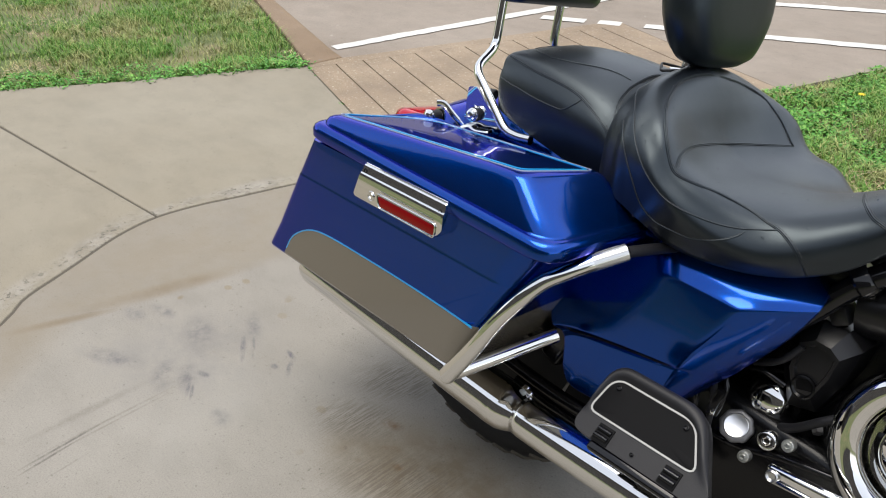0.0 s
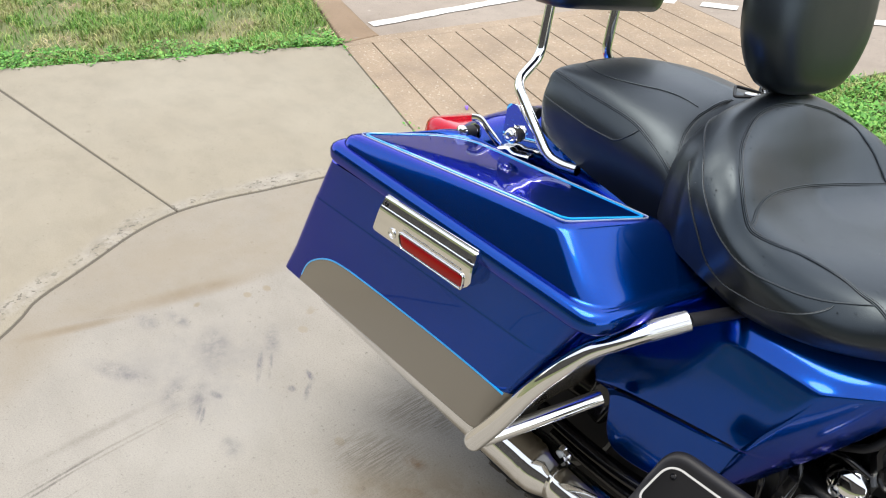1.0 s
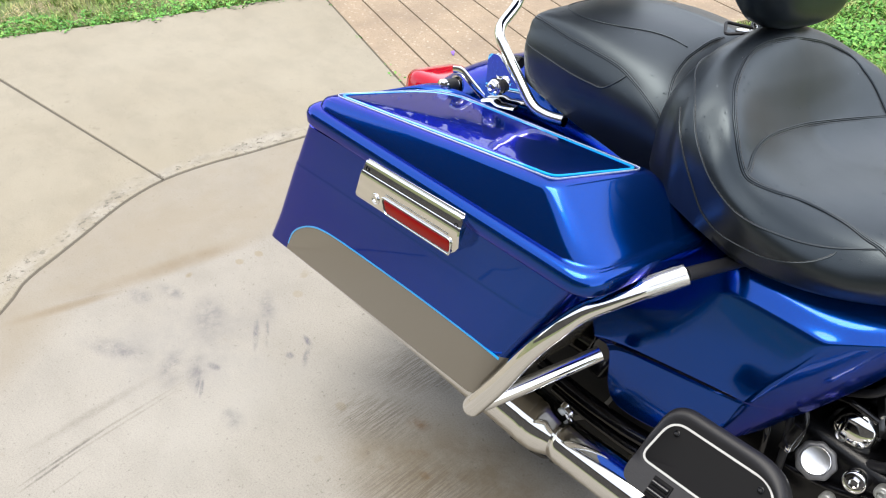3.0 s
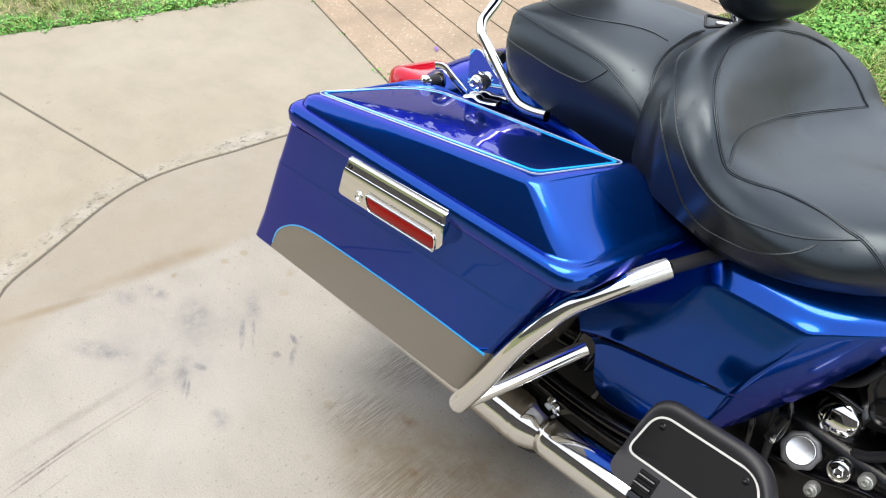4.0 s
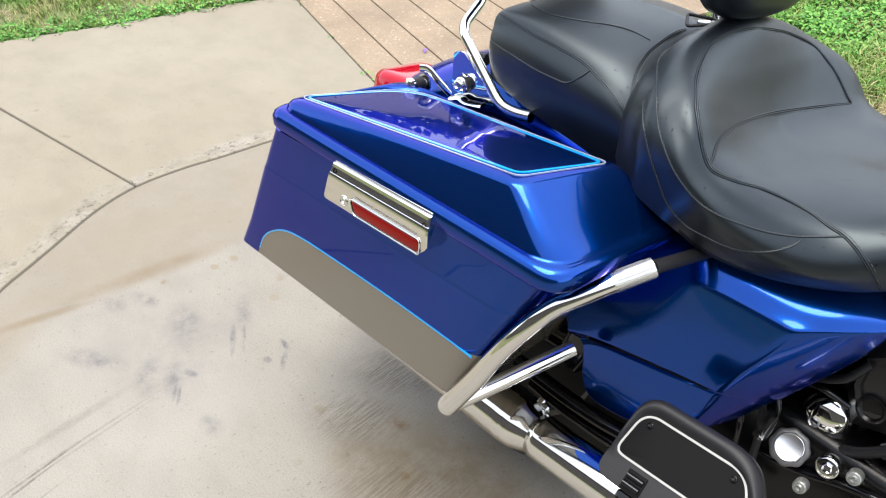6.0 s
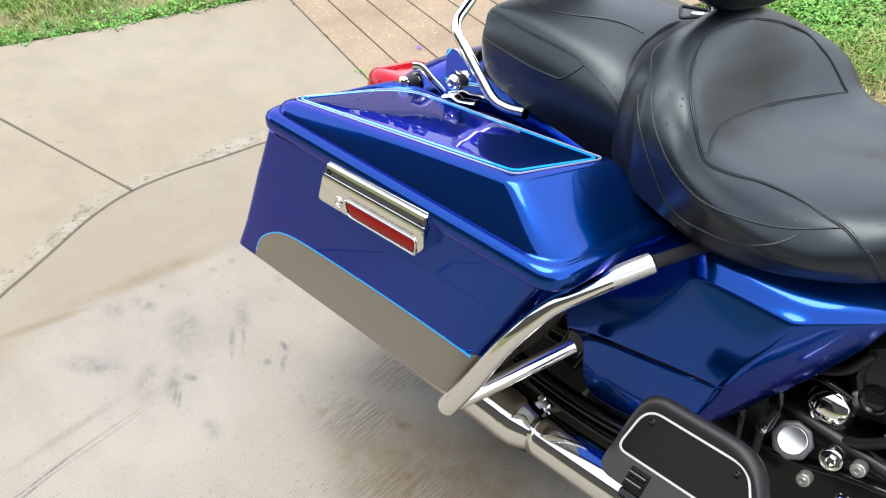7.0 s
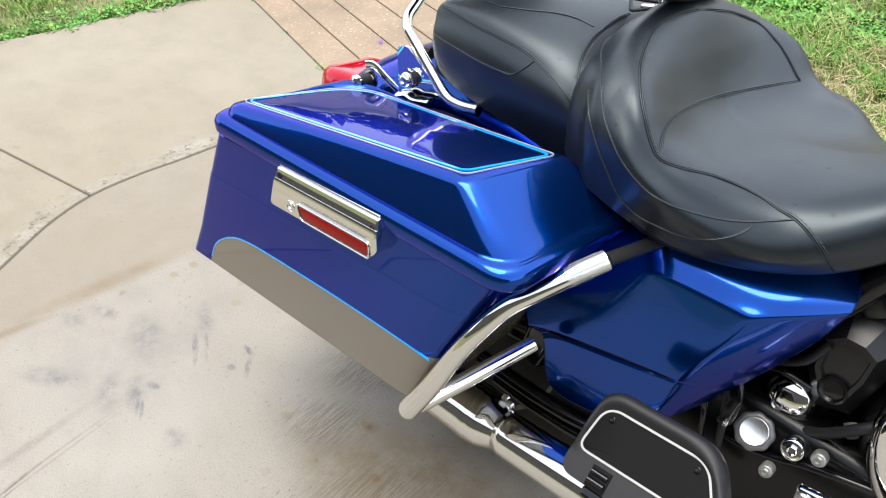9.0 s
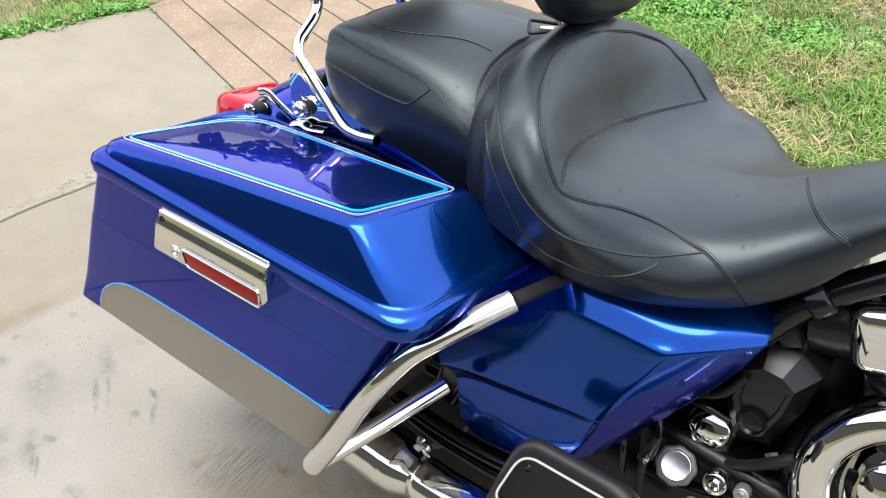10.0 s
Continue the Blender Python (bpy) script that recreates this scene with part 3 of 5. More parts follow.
def lid_ring(z, out, zs=(0, 0, 0, 0), r=0.042):
    sl = lambda x: -0.022 * (x - 0.2) / 0.6 * 1.0
    cs = [FO, FI, RI, RO]
    res = []
    for (x, y), dz, (sx, sy) in zip(cs, zs, ((1, -1), (1, 1), (-1, 1), (-1, -1))):
        res.append((x + sx * out, y + sy * out, z + dz + sl(x)))
    return ring4(res, [r, 0.05, 0.04, r * 0.8], 8, 12)


P_FO, P_FI, P_RI, P_RO = (0.112, -0.376, 0.729), (0.146, -0.226, 0.722), (-0.325, -0.165, 0.676), (-0.355, -0.387, 0.697)


def plateau(inset, dz, r=0.02):
    cs = [Vector(p) for p in (P_FO, P_FI, P_RI, P_RO)]
    c = sum(cs, Vector()) / 4
    res = []
    for p, (sx, sy) in zip(cs, ((1, -1), (1, 1), (-1, 1), (-1, -1))):
        res.append((p.x - sx * inset, p.y - sy * inset, p.z + dz))
    return ring4(res, [r, r, r + 0.06, r + 0.01], 8, 12)


def between(A, B, t, push=0.0):
    return [a.lerp(b, t) + Vector((0, 0, push)) for a, b in zip(A, B)]


bm = bmesh.new()
base_in = lid_ring(0.661, -0.014)
top0 = plateau(-0.004, -0.0035)
rings = [lid_ring(0.634, -0.008), lid_ring(0.632, -0.002), lid_ring(0.636, 0.001), lid_ring(0.649, 0.0015), lid_ring(0.656, -0.001), lid_ring(0.660, -0.006), lid_ring(0.6605, -0.010),
         between(base_in, top0, 0.02, -0.0006), between(base_in, top0, 0.05, 0.0), between(base_in, top0, 0.10, 0.0012), between(base_in, top0, 0.3, 0.0022), between(base_in, top0, 0.6, 0.0024), between(base_in, top0, 0.88, 0.0014), between(base_in, top0, 0.96, 0.0006), top0, plateau(-0.002, -0.002), plateau(0.0, -0.001), plateau(0.004, 0.0003), plateau(0.012, 0.0015, 0.016)]
last = rings[-1]
cen = sum(last, Vector()) / len(last)
for k in (0.75, 0.5, 0.25):
    rings.append([cen.lerp(p, k) + Vector((0, 0, 0.004 * (1 - k))) for p in last])
loft(bm, rings, cap_first=False)
lid = part("saddlebag_lid", bm, m_blue, bike, "glossy metallic blue saddlebag lid", angle=60)
# stripes on the lid: a cyan band with a thin silver line outside it
for inset, w, mt, lab in ((0.0165, 0.0042, m_cyan, "cyan pinstripe"), (0.0105, 0.0014, m_silverline, "thin silver pinstripe")):
    bm = bmesh.new()
    ribbon(bm, plateau(inset, 0.0012, 0.013), (0, 0, 1), w, 0.0015, closed=True)
    part("pinstripe", bm, mt, lid, lab)

# latch: plate with a sloping upper edge
def latch_right(z):
    return 0.011 if z > 0.612 else 0.011 - 0.020 * min(1.0, (0.612 - z) / 0.018) ** 1.5


bm = bmesh.new()
lprof = [(-0.400, 0.656), (-0.4185, 0.6557), (-0.4212, 0.654), (-0.4228, 0.6418), (-0.4238, 0.6402), (-0.4247, 0.6388), (-0.4253, 0.637), (-0.4257, 0.634), (-0.4260, 0.628), (-0.4260, 0.612), (-0.4260, 0.604), (-0.4260, 0.598), (-0.4256, 0.595), (-0.4245, 0.593), (-0.421, 0.592), (-0.400, 0.592)]
cols = []
for y, z in lprof:
    xl, xr = -0.199 - 0.021 * min(1.0, (0.656 - z) / 0.06), latch_right(z)
    if z < 0.597:
        xl += 0.006 * (0.597 - z) / 0.005
    cols.append([bm.verts.new((xl + 0.0015, y + 0.0015, z)), bm.verts.new((xl + 0.004, y, z)), bm.verts.new((xr - 0.004, y, z)), bm.verts.new((xr - 0.0015, y + 0.0015, z))])
for A, B in zip(cols, cols[1:]):
    for k in range(3):
        bm.faces.new((A[k], A[k + 1], B[k + 1], B[k]))
bm.faces.new([c[0] for c in cols])
bm.faces.new([c[3] for c in cols][::-1])
latch = part("latch", bm, m_chrome, saddlebag, "chrome latch plate with red reflector", angle=25)


def extrude_xz(bm, outline, y0, y1, bev=0.0015):
    c = sum(outline, Vector()) / len(outline)
    loft(bm, [[Vector((p.x, y0, p.z)) for p in outline], [Vector((p.x, y1 + bev, p.z)) for p in outline],
              [Vector((p.x + (c.x - p.x) * 0.015, y1, p.z + (c.z - p.z) * 0.05)) for p in outline]])
    return bm


bm = bmesh.new()
box(bm, (-0.094, -0.408, 0.6565), (0.205, 0.018, 0.004), None, 0.0015)
part("latch_lip", bm, m_chrome, saddlebag, "narrow chrome lip of the latch")
bm = bmesh.new()
rf = [Vector((x, 0, z)) for x, z in ((-0.006, 0.616), (-0.006, 0.598), (-0.141, 0.598), (-0.148, 0.616))]
extrude_xz(bm, rounded(rf + rf[:2], 0.005, 4)[1:-1], -0.424, -0.4272, 0.0005)
part("reflector", bm, m_reflector, saddlebag, "red reflector strip")
bm = bmesh.new()
rf2 = [Vector((x, 0, z)) for x, z in ((-0.003, 0.619), (-0.003, 0.5955), (-0.143, 0.5955), (-0.151, 0.619))]
tube(bm, [Vector((p.x, -0.4272, p.z)) for p in rounded(rf2 + rf2[:2], 0.006, 4)[1:-1]], 0.0012, 8, closed=True)
part("reflector_frame", bm, m_chrome, saddlebag, "raised chrome frame")
for x, z in ((-0.190, 0.6455), (0.001, 0.6405)):
    r = 0.0045
    bm = bmesh.new()
    lathe(bm, [(-0.002, 0.0), (-0.002, r), (0.0015, r), (0.0025, r * 0.8), (0.0025, r * 0.5), (0.0, r * 0.45), (0.0, 0)], (x, -0.4212, z), (0, -1, 0.3), 16)
    part("screw", bm, m_blackmat, saddlebag, "dark screw head")
bm = bmesh.new()
lathe(bm, [(-0.002, 0.0), (-0.002, 0.0085), (0.0008, 0.0085), (0.0014, 0.0078), (0.0006, 0.0070), (0.0006, 0.0058), (0.0014, 0.0052), (0.0014, 0.0042), (0.0002, 0.0034), (0.0002, 0)], (-0.166, -0.4262, 0.609), (0, -1, 0), 28)
part("lock", bm, m_chrome, saddlebag, "round chrome key lock")
# engraved script, too small to read
bm = bmesh.new()
rnd = random.Random(2)
x = -0.142
while x < -0.012:
    w = rnd.uniform(0.002, 0.006)
    box(bm, (x + w / 2, -0.4271, 0.6245 + rnd.uniform(-0.0006, 0.0006)), (w, 0.0006, rnd.uniform(0.001, 0.0024)))
    x += w + rnd.uniform(0.001, 0.0025)
part("engraving", bm, m_satin, saddlebag, "row of fine engraved marks")

# bag guard bar
low = [(0.122, -0.235, 0.424), (0.057, -0.402, 0.373)]
main = catmull([(0.048, -0.410, 0.366), (0.087, -0.404, 0.431), (0.122, -0.396, 0.497), (0.152, -0.384, 0.547), (0.175, -0.365, 0.582), (0.198, -0.343, 0.603), (0.222, -0.313, 0.622), (0.247, -0.276, 0.640)], 60)
bm = bmesh.new()
radii = [0.0150 - 0.0022 * min(1.0, max(0.0, (p.z - 0.38) / 0.12)) for p in main]
tube(bm, main, radii, 24)
guard = part("bag_guard", bm, m_chrome, bike, "chrome saddlebag guard bar")
bm = bmesh.new()
tube(bm, low, 0.0122, 20)
part("guard_arm", bm, m_chrome, guard)
bm = bmesh.new()
bmesh.ops.create_uvsphere(bm, u_segments=24, v_segments=16, radius=0.0150)
bmesh.ops.translate(bm, verts=bm.verts, vec=(0.0482, -0.4098, 0.3664))
part("elbow", bm, m_chrome, guard)
bm = bmesh.new()
tube(bm, [(0.2465, -0.276, 0.6397), (0.254, -0.24, 0.6385), (0.262, -0.18, 0.633), (0.272, -0.10, 0.625)], 0.0088, 18)
part("rubber_sleeve", bm, m_rubber, guard, "black rubber sleeve")
bm = bmesh.new()
lab_pts = [p for p in main if p.z > 0.6195]
tube(bm, lab_pts, [r + 0.0003 for p, r in zip(main, radii) if p.z > 0.6195], 24, caps=False)
warn = part("warning_label", bm, m_label, guard, "silver printed warning label")
for k in range(9):
    bm = bmesh.new()
    a = radians(-40 + k * 17)
    ln = lab_pts
    pts = []
    for q, p in enumerate(ln):
        t = (ln[min(q + 1, len(ln) - 1)] - ln[max(q - 1, 0)]).normalized()
        o = Vector((0.35, -1, 0.2)) * math.cos(a) + Vector((-0.3, 0.3, 1)) * math.sin(a)
        o = (o - t * o.dot(t)).normalized()
        pts.append(p + o * 0.01325)
    tube(bm, catmull(pts, 24)[2 + k % 3:20 + k % 4], 0.0003, 4)
    part("print_line", bm, m_ink, warn)

# rear wheel, swingarm, belt side
AX, AZ, WY = -0.10, 0.334, -0.068
bm = bmesh.new()
prof = [(-0.062, 0.205), (-0.075, 0.225), (-0.083, 0.26), (-0.078, 0.285), (-0.06, 0.305), (-0.03, 0.316), (0, 0.319), (0.03, 0.316), (0.06, 0.305), (0.078, 0.285), (0.083, 0.26), (0.075, 0.225), (0.062, 0.205)]
lathe(bm, prof, (AX, WY, AZ), (0, 1, 0), 72)
wheel_tyre = part("tyre", bm, m_tyre, bike, "black rear tyre", angle=60)
for s in range(36):
    bm = bmesh.new()
    th = 2 * math.pi * s / 36
    pts = []
    for q, (d, r) in enumerate(((-0.076, 0.2905), (-0.058, 0.3085), (-0.03, 0.3185))):
        a = th + 0.05 * q
        pts.append((AX + math.cos(a) * r, WY + d, AZ + math.sin(a) * r))
    tube(bm, pts, 0.004, 6)
    part("tread_groove", bm, m_joint, wheel_tyre)
bm = bmesh.new()
lathe(bm, [(-0.05, 0.186), (-0.062, 0.2), (-0.066, 0.208), (0.066, 0.208), (0.062, 0.2), (0.05, 0.186), (-0.05, 0.186)], (AX, WY, AZ), (0, 1, 0), 48)
rim = part("rim", bm, m_black, bike, "black cast wheel rim")
bm = bmesh.new()
lathe(bm, [(-0.06, 0.0), (-0.06, 0.035), (-0.04, 0.045), (0.04, 0.045), (0.06, 0.035), (0.06, 0.0)], (AX, WY, AZ), (0, 1, 0), 32)
part("hub", bm, m_black, rim)
for k in range(5):
    a = 0.3 + k * 2 * math.pi / 5
    bm = bmesh.new()
    tube(bm, [(AX + math.cos(a) * 0.04, WY - 0.01, AZ + math.sin(a) * 0.04), (AX + math.cos(a) * 0.19, WY - 0.01, AZ + math.sin(a) * 0.19)], 0.014, 10)
    part("spoke", bm, m_black, rim)
bm = bmesh.new()
tube(bm, rounded([(-0.11, -0.115, 0.318), (0.06, -0.125, 0.335), (0.30, -0.09, 0.36)], 0.05), [0.026] * 11, 16, flat=((0, 1, 0), 0.6))
part("swingarm", bm, m_black, bike, "black swingarm")
for pts, r in (([(-0.03, -0.170, 0.275), (0.10, -0.176, 0.272), (0.20, -0.170, 0.272), (0.36, -0.14, 0.28)], 0.013), ([(0.0, -0.165, 0.243), (0.10, -0.172, 0.240), (0.21, -0.166, 0.240), (0.38, -0.13, 0.26)], 0.009)):
    bm = bmesh.new()
    tube(bm, catmull(pts, 20), r, 14)
    part("frame_rail", bm, m_black, bike, "black lower frame rail")
bm = bmesh.new()
box(bm, (0.02, -0.10, 0.40), (0.18, 0.07, 0.12), None, 0.015)
part("shock_cover", bm, m_black, bike, "black shock absorber cover")

# exhaust: muffler under the bag, clamp and pipe shield
bm = bmesh.new()
mpts = [(-0.56, -0.259, 0.276), (-0.54, -0.259, 0.275), (-0.1, -0.252, 0.252), (0.0, -0.250, 0.247), (0.030, -0.25, 0.246), (0.044, -0.251, 0.246), (0.049, -0.251, 0.246)]
tube(bm, mpts, [0.041, 0.045, 0.0465, 0.0475, 0.0478, 0.0472, 0.0455], 48)
muffler = part("muffler", bm, m_chrome, bike, "chrome muffler under the saddlebag", angle=60)
bm = bmesh.new()
cpts = [(0.050, -0.251, 0.246), (0.056, -0.2515, 0.2465), (0.068, -0.252, 0.247), (0.080, -0.253, 0.248), (0.092, -0.254, 0.249), (0.104, -0.255, 0.25), (0.20, -0.255, 0.251)]
tube(bm, cpts, [0.0465, 0.0462, 0.0430, 0.0385, 0.0340, 0.0315, 0.0310], 48)
part("muffler_cone", bm, m_chrome, muffler, "tapered chrome inlet of the muffler", angle=60)
bm = bmesh.new()
box(bm, (0.078, -0.228, 0.280), (0.026, 0.012, 0.014), Matrix.Rotation(radians(35), 3, "X"), 0.004, 3)
box(bm, (0.072, -0.226, 0.283), (0.014, 0.016, 0.012), Matrix.Rotation(radians(35), 3, "X"), 0.004, 3)
clamp = part("exhaust_clamp", bm, m_chrome, muffler, "chrome band clamp with bolt")
bm = bmesh.new()
lathe(bm, [(-0.02, 0.004), (0, 0.004), (0, 0.0065), (0.007, 0.0065), (0.008, 0.0045), (0.008, 0)], (0.076, -0.238, 0.282), (0.3, -0.8, 0.8), 6)
part("clamp_bolt", bm, m_bolt, clamp, angle=20)
# heat shield: an open shell round the outside of the pipe, cut square at its end
bm = bmesh.new()
rings = []
for k in range(41):
    t = k / 40
    c = Vector((0.097 + 0.55 * t, -0.2555 + 0.02 * t * t, 0.252 + 0.003 * t))
    r = 0.0375 if k else 0.0365
    rings.append([c + Vector((0, -math.cos(a), math.sin(a))) * r for a in [radians(-105 + 220 * j / 32) for j in range(33)]])
vs = [[bm.verts.new(p) for p in r] for r in rings]
for A, B in zip(vs, vs[1:]):
    for j in range(32):
        bm.faces.new((A[j], A[j + 1], B[j + 1], B[j]))
shield = part("pipe_shield", bm, m_chrome, bike, "chrome exhaust pipe heat shield", angle=180)
shield.modifiers.new("thick", "SOLIDIFY").thickness = 0.002
bm = bmesh.new()
tube(bm, [(0.10, -0.255, 0.25), (0.4, -0.250, 0.253), (0.64, -0.236, 0.255)], 0.031, 32)
part("exhaust_pipe", bm, m_chrome, bike, "chrome exhaust pipe", angle=60)

# side cover: a cage of rows from the top edge down, smoothed, with sharpened shoulder, front crease and groove
COVER = [
    [(0.050, -0.080, 0.652), (0.130, -0.080, 0.658), (0.210, -0.080, 0.662), (0.285, -0.085, 0.664), (0.395, -0.085, 0.656), (0.440, -0.080, 0.645), (0.468, -0.078, 0.634)],
    [(0.050, -0.130, 0.622), (0.130, -0.132, 0.640), (0.212, -0.138, 0.647), (0.276, -0.150, 0.647), (0.395, -0.140, 0.640), (0.442, -0.122, 0.634), (0.478, -0.104, 0.626)],
    [(0.050, -0.160, 0.570), (0.130, -0.166, 0.590), (0.205, -0.170, 0.606), (0.270, -0.182, 0.622), (0.396, -0.182, 0.614), (0.444, -0.156, 0.618), (0.482, -0.126, 0.620)],
    [(0.055, -0.178, 0.530), (0.130, -0.184, 0.556), (0.200, -0.190, 0.580), (0.272, -0.198, 0.597), (0.396, -0.196, 0.592), (0.444, -0.166, 0.602), (0.481, -0.132, 0.610)],
    [(0.060, -0.190, 0.460), (0.130, -0.196, 0.480), (0.200, -0.202, 0.510), (0.272, -0.206, 0.525), (0.365, -0.205, 0.530), (0.412, -0.168, 0.537), (0.456, -0.130, 0.552)],
    [(0.080, -0.196, 0.414), (0.125, -0.200, 0.432), (0.200, -0.205, 0.446), (0.265, -0.206, 0.456), (0.333, -0.206, 0.465), (0.367, -0.174, 0.458), (0.404, -0.138, 0.478)],
    [(0.102, -0.192, 0.410), (0.128, -0.194, 0.427), (0.200, -0.197, 0.441), (0.265, -0.198, 0.451), (0.332, -0.204, 0.461), (0.365, -0.173, 0.453), (0.399, -0.138, 0.470)],
    [(0.112, -0.197, 0.405), (0.130, -0.199, 0.422), (0.200, -0.203, 0.435), (0.263, -0.204, 0.445), (0.330, -0.204, 0.456), (0.362, -0.173, 0.448), (0.394, -0.139, 0.462)],
    [(0.117, -0.198, 0.385), (0.140, -0.200, 0.388), (0.200, -0.203, 0.392), (0.260, -0.203, 0.402), (0.318, -0.200, 0.420), (0.346, -0.176, 0.420), (0.370, -0.144, 0.432)],
    [(0.119, -0.198, 0.350), (0.142, -0.199, 0.348), (0.200, -0.201, 0.352), (0.252, -0.201, 0.364), (0.304, -0.196, 0.385), (0.332, -0.177, 0.396), (0.354, -0.148, 0.410)],
    [(0.130, -0.196, 0.326), (0.150, -0.197, 0.319), (0.200, -0.198, 0.323), (0.248, -0.198, 0.338), (0.296, -0.193, 0.365), (0.326, -0.176, 0.383), (0.350, -0.149, 0.404)],
]
bm = bmesh.new()
grid = [[bm.verts.new(p) for p in row] for row in COVER]
for A, B in zip(grid, grid[1:]):
    for k in range(6):
        bm.faces.new((A[k], A[k + 1], B[k + 1], B[k]))
sharp = bm.edges.layers.float.new("crease_edge")


def crease(a, b, amount):
    e = bm.edges.get((a, b))
    e[sharp] = amount


for k in range(6):
    crease(grid[3][k], grid[3][k + 1], (0.1, 0.25, 0.6, 0.75, 0.7, 0.55)[k])
    crease(grid[2][k], grid[2][k + 1], (0.0, 0.0, 0.2, 0.35, 0.3, 0.1)[k])
    for r in (5, 6, 7):
        crease(grid[r][k], grid[r][k + 1], 0.9 if k < 4 else 0.3)
for r in range(3, 10):
    crease(grid[r][4], grid[r + 1][4], 0.72 if r < 7 else 0.5)
crease(grid[1][3], grid[2][3], 0.3)
crease(grid[2][3], grid[3][3], 0.3)
cover = part("side_cover", bm, m_blue, bike, "glossy metallic blue side cover", smooth=True, angle=180)
smooth_cover = cover.modifiers.new("smooth", "SUBSURF")
smooth_cover.levels = smooth_cover.render_levels = 4
cover.modifiers.new("thick", "SOLIDIFY").thickness = 0.003
bm = bmesh.new()
tube(bm, [(0.118, -0.1955, 0.421), (0.2, -0.1985, 0.4405), (0.326, -0.2015, 0.459)], [0.0015, 0.0028, 0.0018], 8)
part("slot", bm, m_black, cover, "dark slot along the cover")
bm = bmesh.new()
lathe(bm, [(-0.002, 0.004), (0.001, 0.004), (0.0015, 0.003), (0.0005, 0.002), (0.0005, 0)], (0.118, -0.1975, 0.4275), (0, -1, 0.1), 16)
part("fastener", bm, m_black, cover)
# rubber-black backing behind the rear edge of the cover
bm = bmesh.new()
box(bm, (0.085, -0.155, 0.375), (0.05, 0.05, 0.10), Matrix.Rotation(radians(20), 3, "Y"), 0.012, 3)
part("cover_bracket", bm, m_black, bike, "gloss black bracket behind the side cover")


bm = bmesh.new()
box(bm, (0.20, -0.02, 0.50), (0.26, 0.22, 0.26), None, 0.02, 2)
part("battery_box", bm, m_blackmat, bike, "black battery box under the seat")
bm = bmesh.new()
box(bm, (0.36, -0.01, 0.63), (0.34, 0.13, 0.05), Matrix.Rotation(radians(-8), 3, "Y"), 0.015, 2)
part("seat_rail", bm, m_blackmat, bike, "black seat support rail")


# ---- seats ----
def cushion(stations, n_len=70, n_half=22):
    """Stations along x: (x, crown z, shoulder half width, shoulder z, widest half width, its z, bottom half width, bottom z)."""
    cols = list(zip(*stations))
    k = len(stations)
    rows = []
    for i in range(n_len):
        u = i / (n_len - 1) * (k - 1)
        s = min(int(u), k - 2)
        t = u - s
        vals = []
        for c in cols:
            p1, p2 = c[s], c[s + 1]
            p0 = c[s - 1] if s else 2 * p1 - p2
            p3 = c[s + 2] if s + 2 < k else 2 * p2 - p1
            vals.append(0.5 * (2 * p1 + (p2 - p0) * t + (2 * p0 - 5 * p1 + 4 * p2 - p3) * t * t + (3 * p1 - p0 - 3 * p2 + p3) * t ** 3))
        rows.append(vals)
    return rows


def section(v, n_half=22):
    x, zc, ws, zs, wm, zm, wb, zb = v
    half = catmull([(x, 0, zc), (x, ws * 0.5, zc + (zs - zc) * 0.35), (x, ws, zs), (x, ws + (wm - ws) * 0.75, zs + (zm - zs) * 0.42), (x, wm, zm), (x, wb, zb)], n_half)
    return half


def cushion_mesh(bm, stations, n_len=70, n_half=22):
    rows = cushion(stations, n_len, n_half)
    rings = []
    for v in rows:
        h = section(v, n_half)
        far = [math.exp(-((p.x - 0.335) / 0.045) ** 2) * min(1.0, p.y / 0.15) ** 2 for p in h]
        rings.append([Vector((p.x, CY - p.y, p.z)) for p in h[::-1]] + [Vector((p.x, CY + p.y + 0.012 * w, p.z + 0.018 * w)) for p, w in zip(h[1:], far[1:])])
    vs = [[bm.verts.new(p) for p in r] for r in rings]
    for A, B in zip(vs, vs[1:]):
        for j in range(len(A)):
            j2 = (j + 1) % len(A)
            bm.faces.new((A[j], A[j2], B[j2], B[j]))
    bm.faces.new(vs[0][::-1])
    bm.faces.new(vs[-1])
    return rows


def on_seat(rows, u, k, side=-1, lift=0.001):
    """The point at share u of the length and share k from the crown to the bottom edge."""
    f = u * (len(rows) - 1)
    i = min(int(f), len(rows) - 2)
    t = f - i
    v = [a + (b - a) * t for a, b in zip(rows[i], rows[i + 1])]
    h = section(v, 41)
    g = k * 40
    j = min(int(g), 39)
    p = h[j].lerp(h[j + 1], g - j)
    q = h[min(j + 1, 40)] - h[max(j - 1, 0)]
    nrm = Vector((0, -q.z, q.y)).normalized() * -1
    if nrm.z < 0 and k < 0.5:
        nrm = -nrm
    p = p + nrm * 0
    return UP @ Vector((p.x, CY + side * p.y, p.z))


def share(rows, x):
    """The share of the length at which a seat is at x."""
    for i in range(len(rows) - 1):
        if rows[i][0] <= x <= rows[i + 1][0]:
            return (i + (x - rows[i][0]) / (rows[i + 1][0] - rows[i][0])) / (len(rows) - 1)
    return 0.0 if x < rows[0][0] else 1.0


def seat_normal(rows, u, k, side):
    u, k = min(max(u, 0.01), 0.98), min(max(k, 0.01), 0.97)
    p = on_seat(rows, u, k, side)
    nn = (on_seat(rows, u + 0.01, k, side) - p).cross(on_seat(rows, u, k + 0.02, side) - p).normalized()
    return nn if side < 0 else -nn


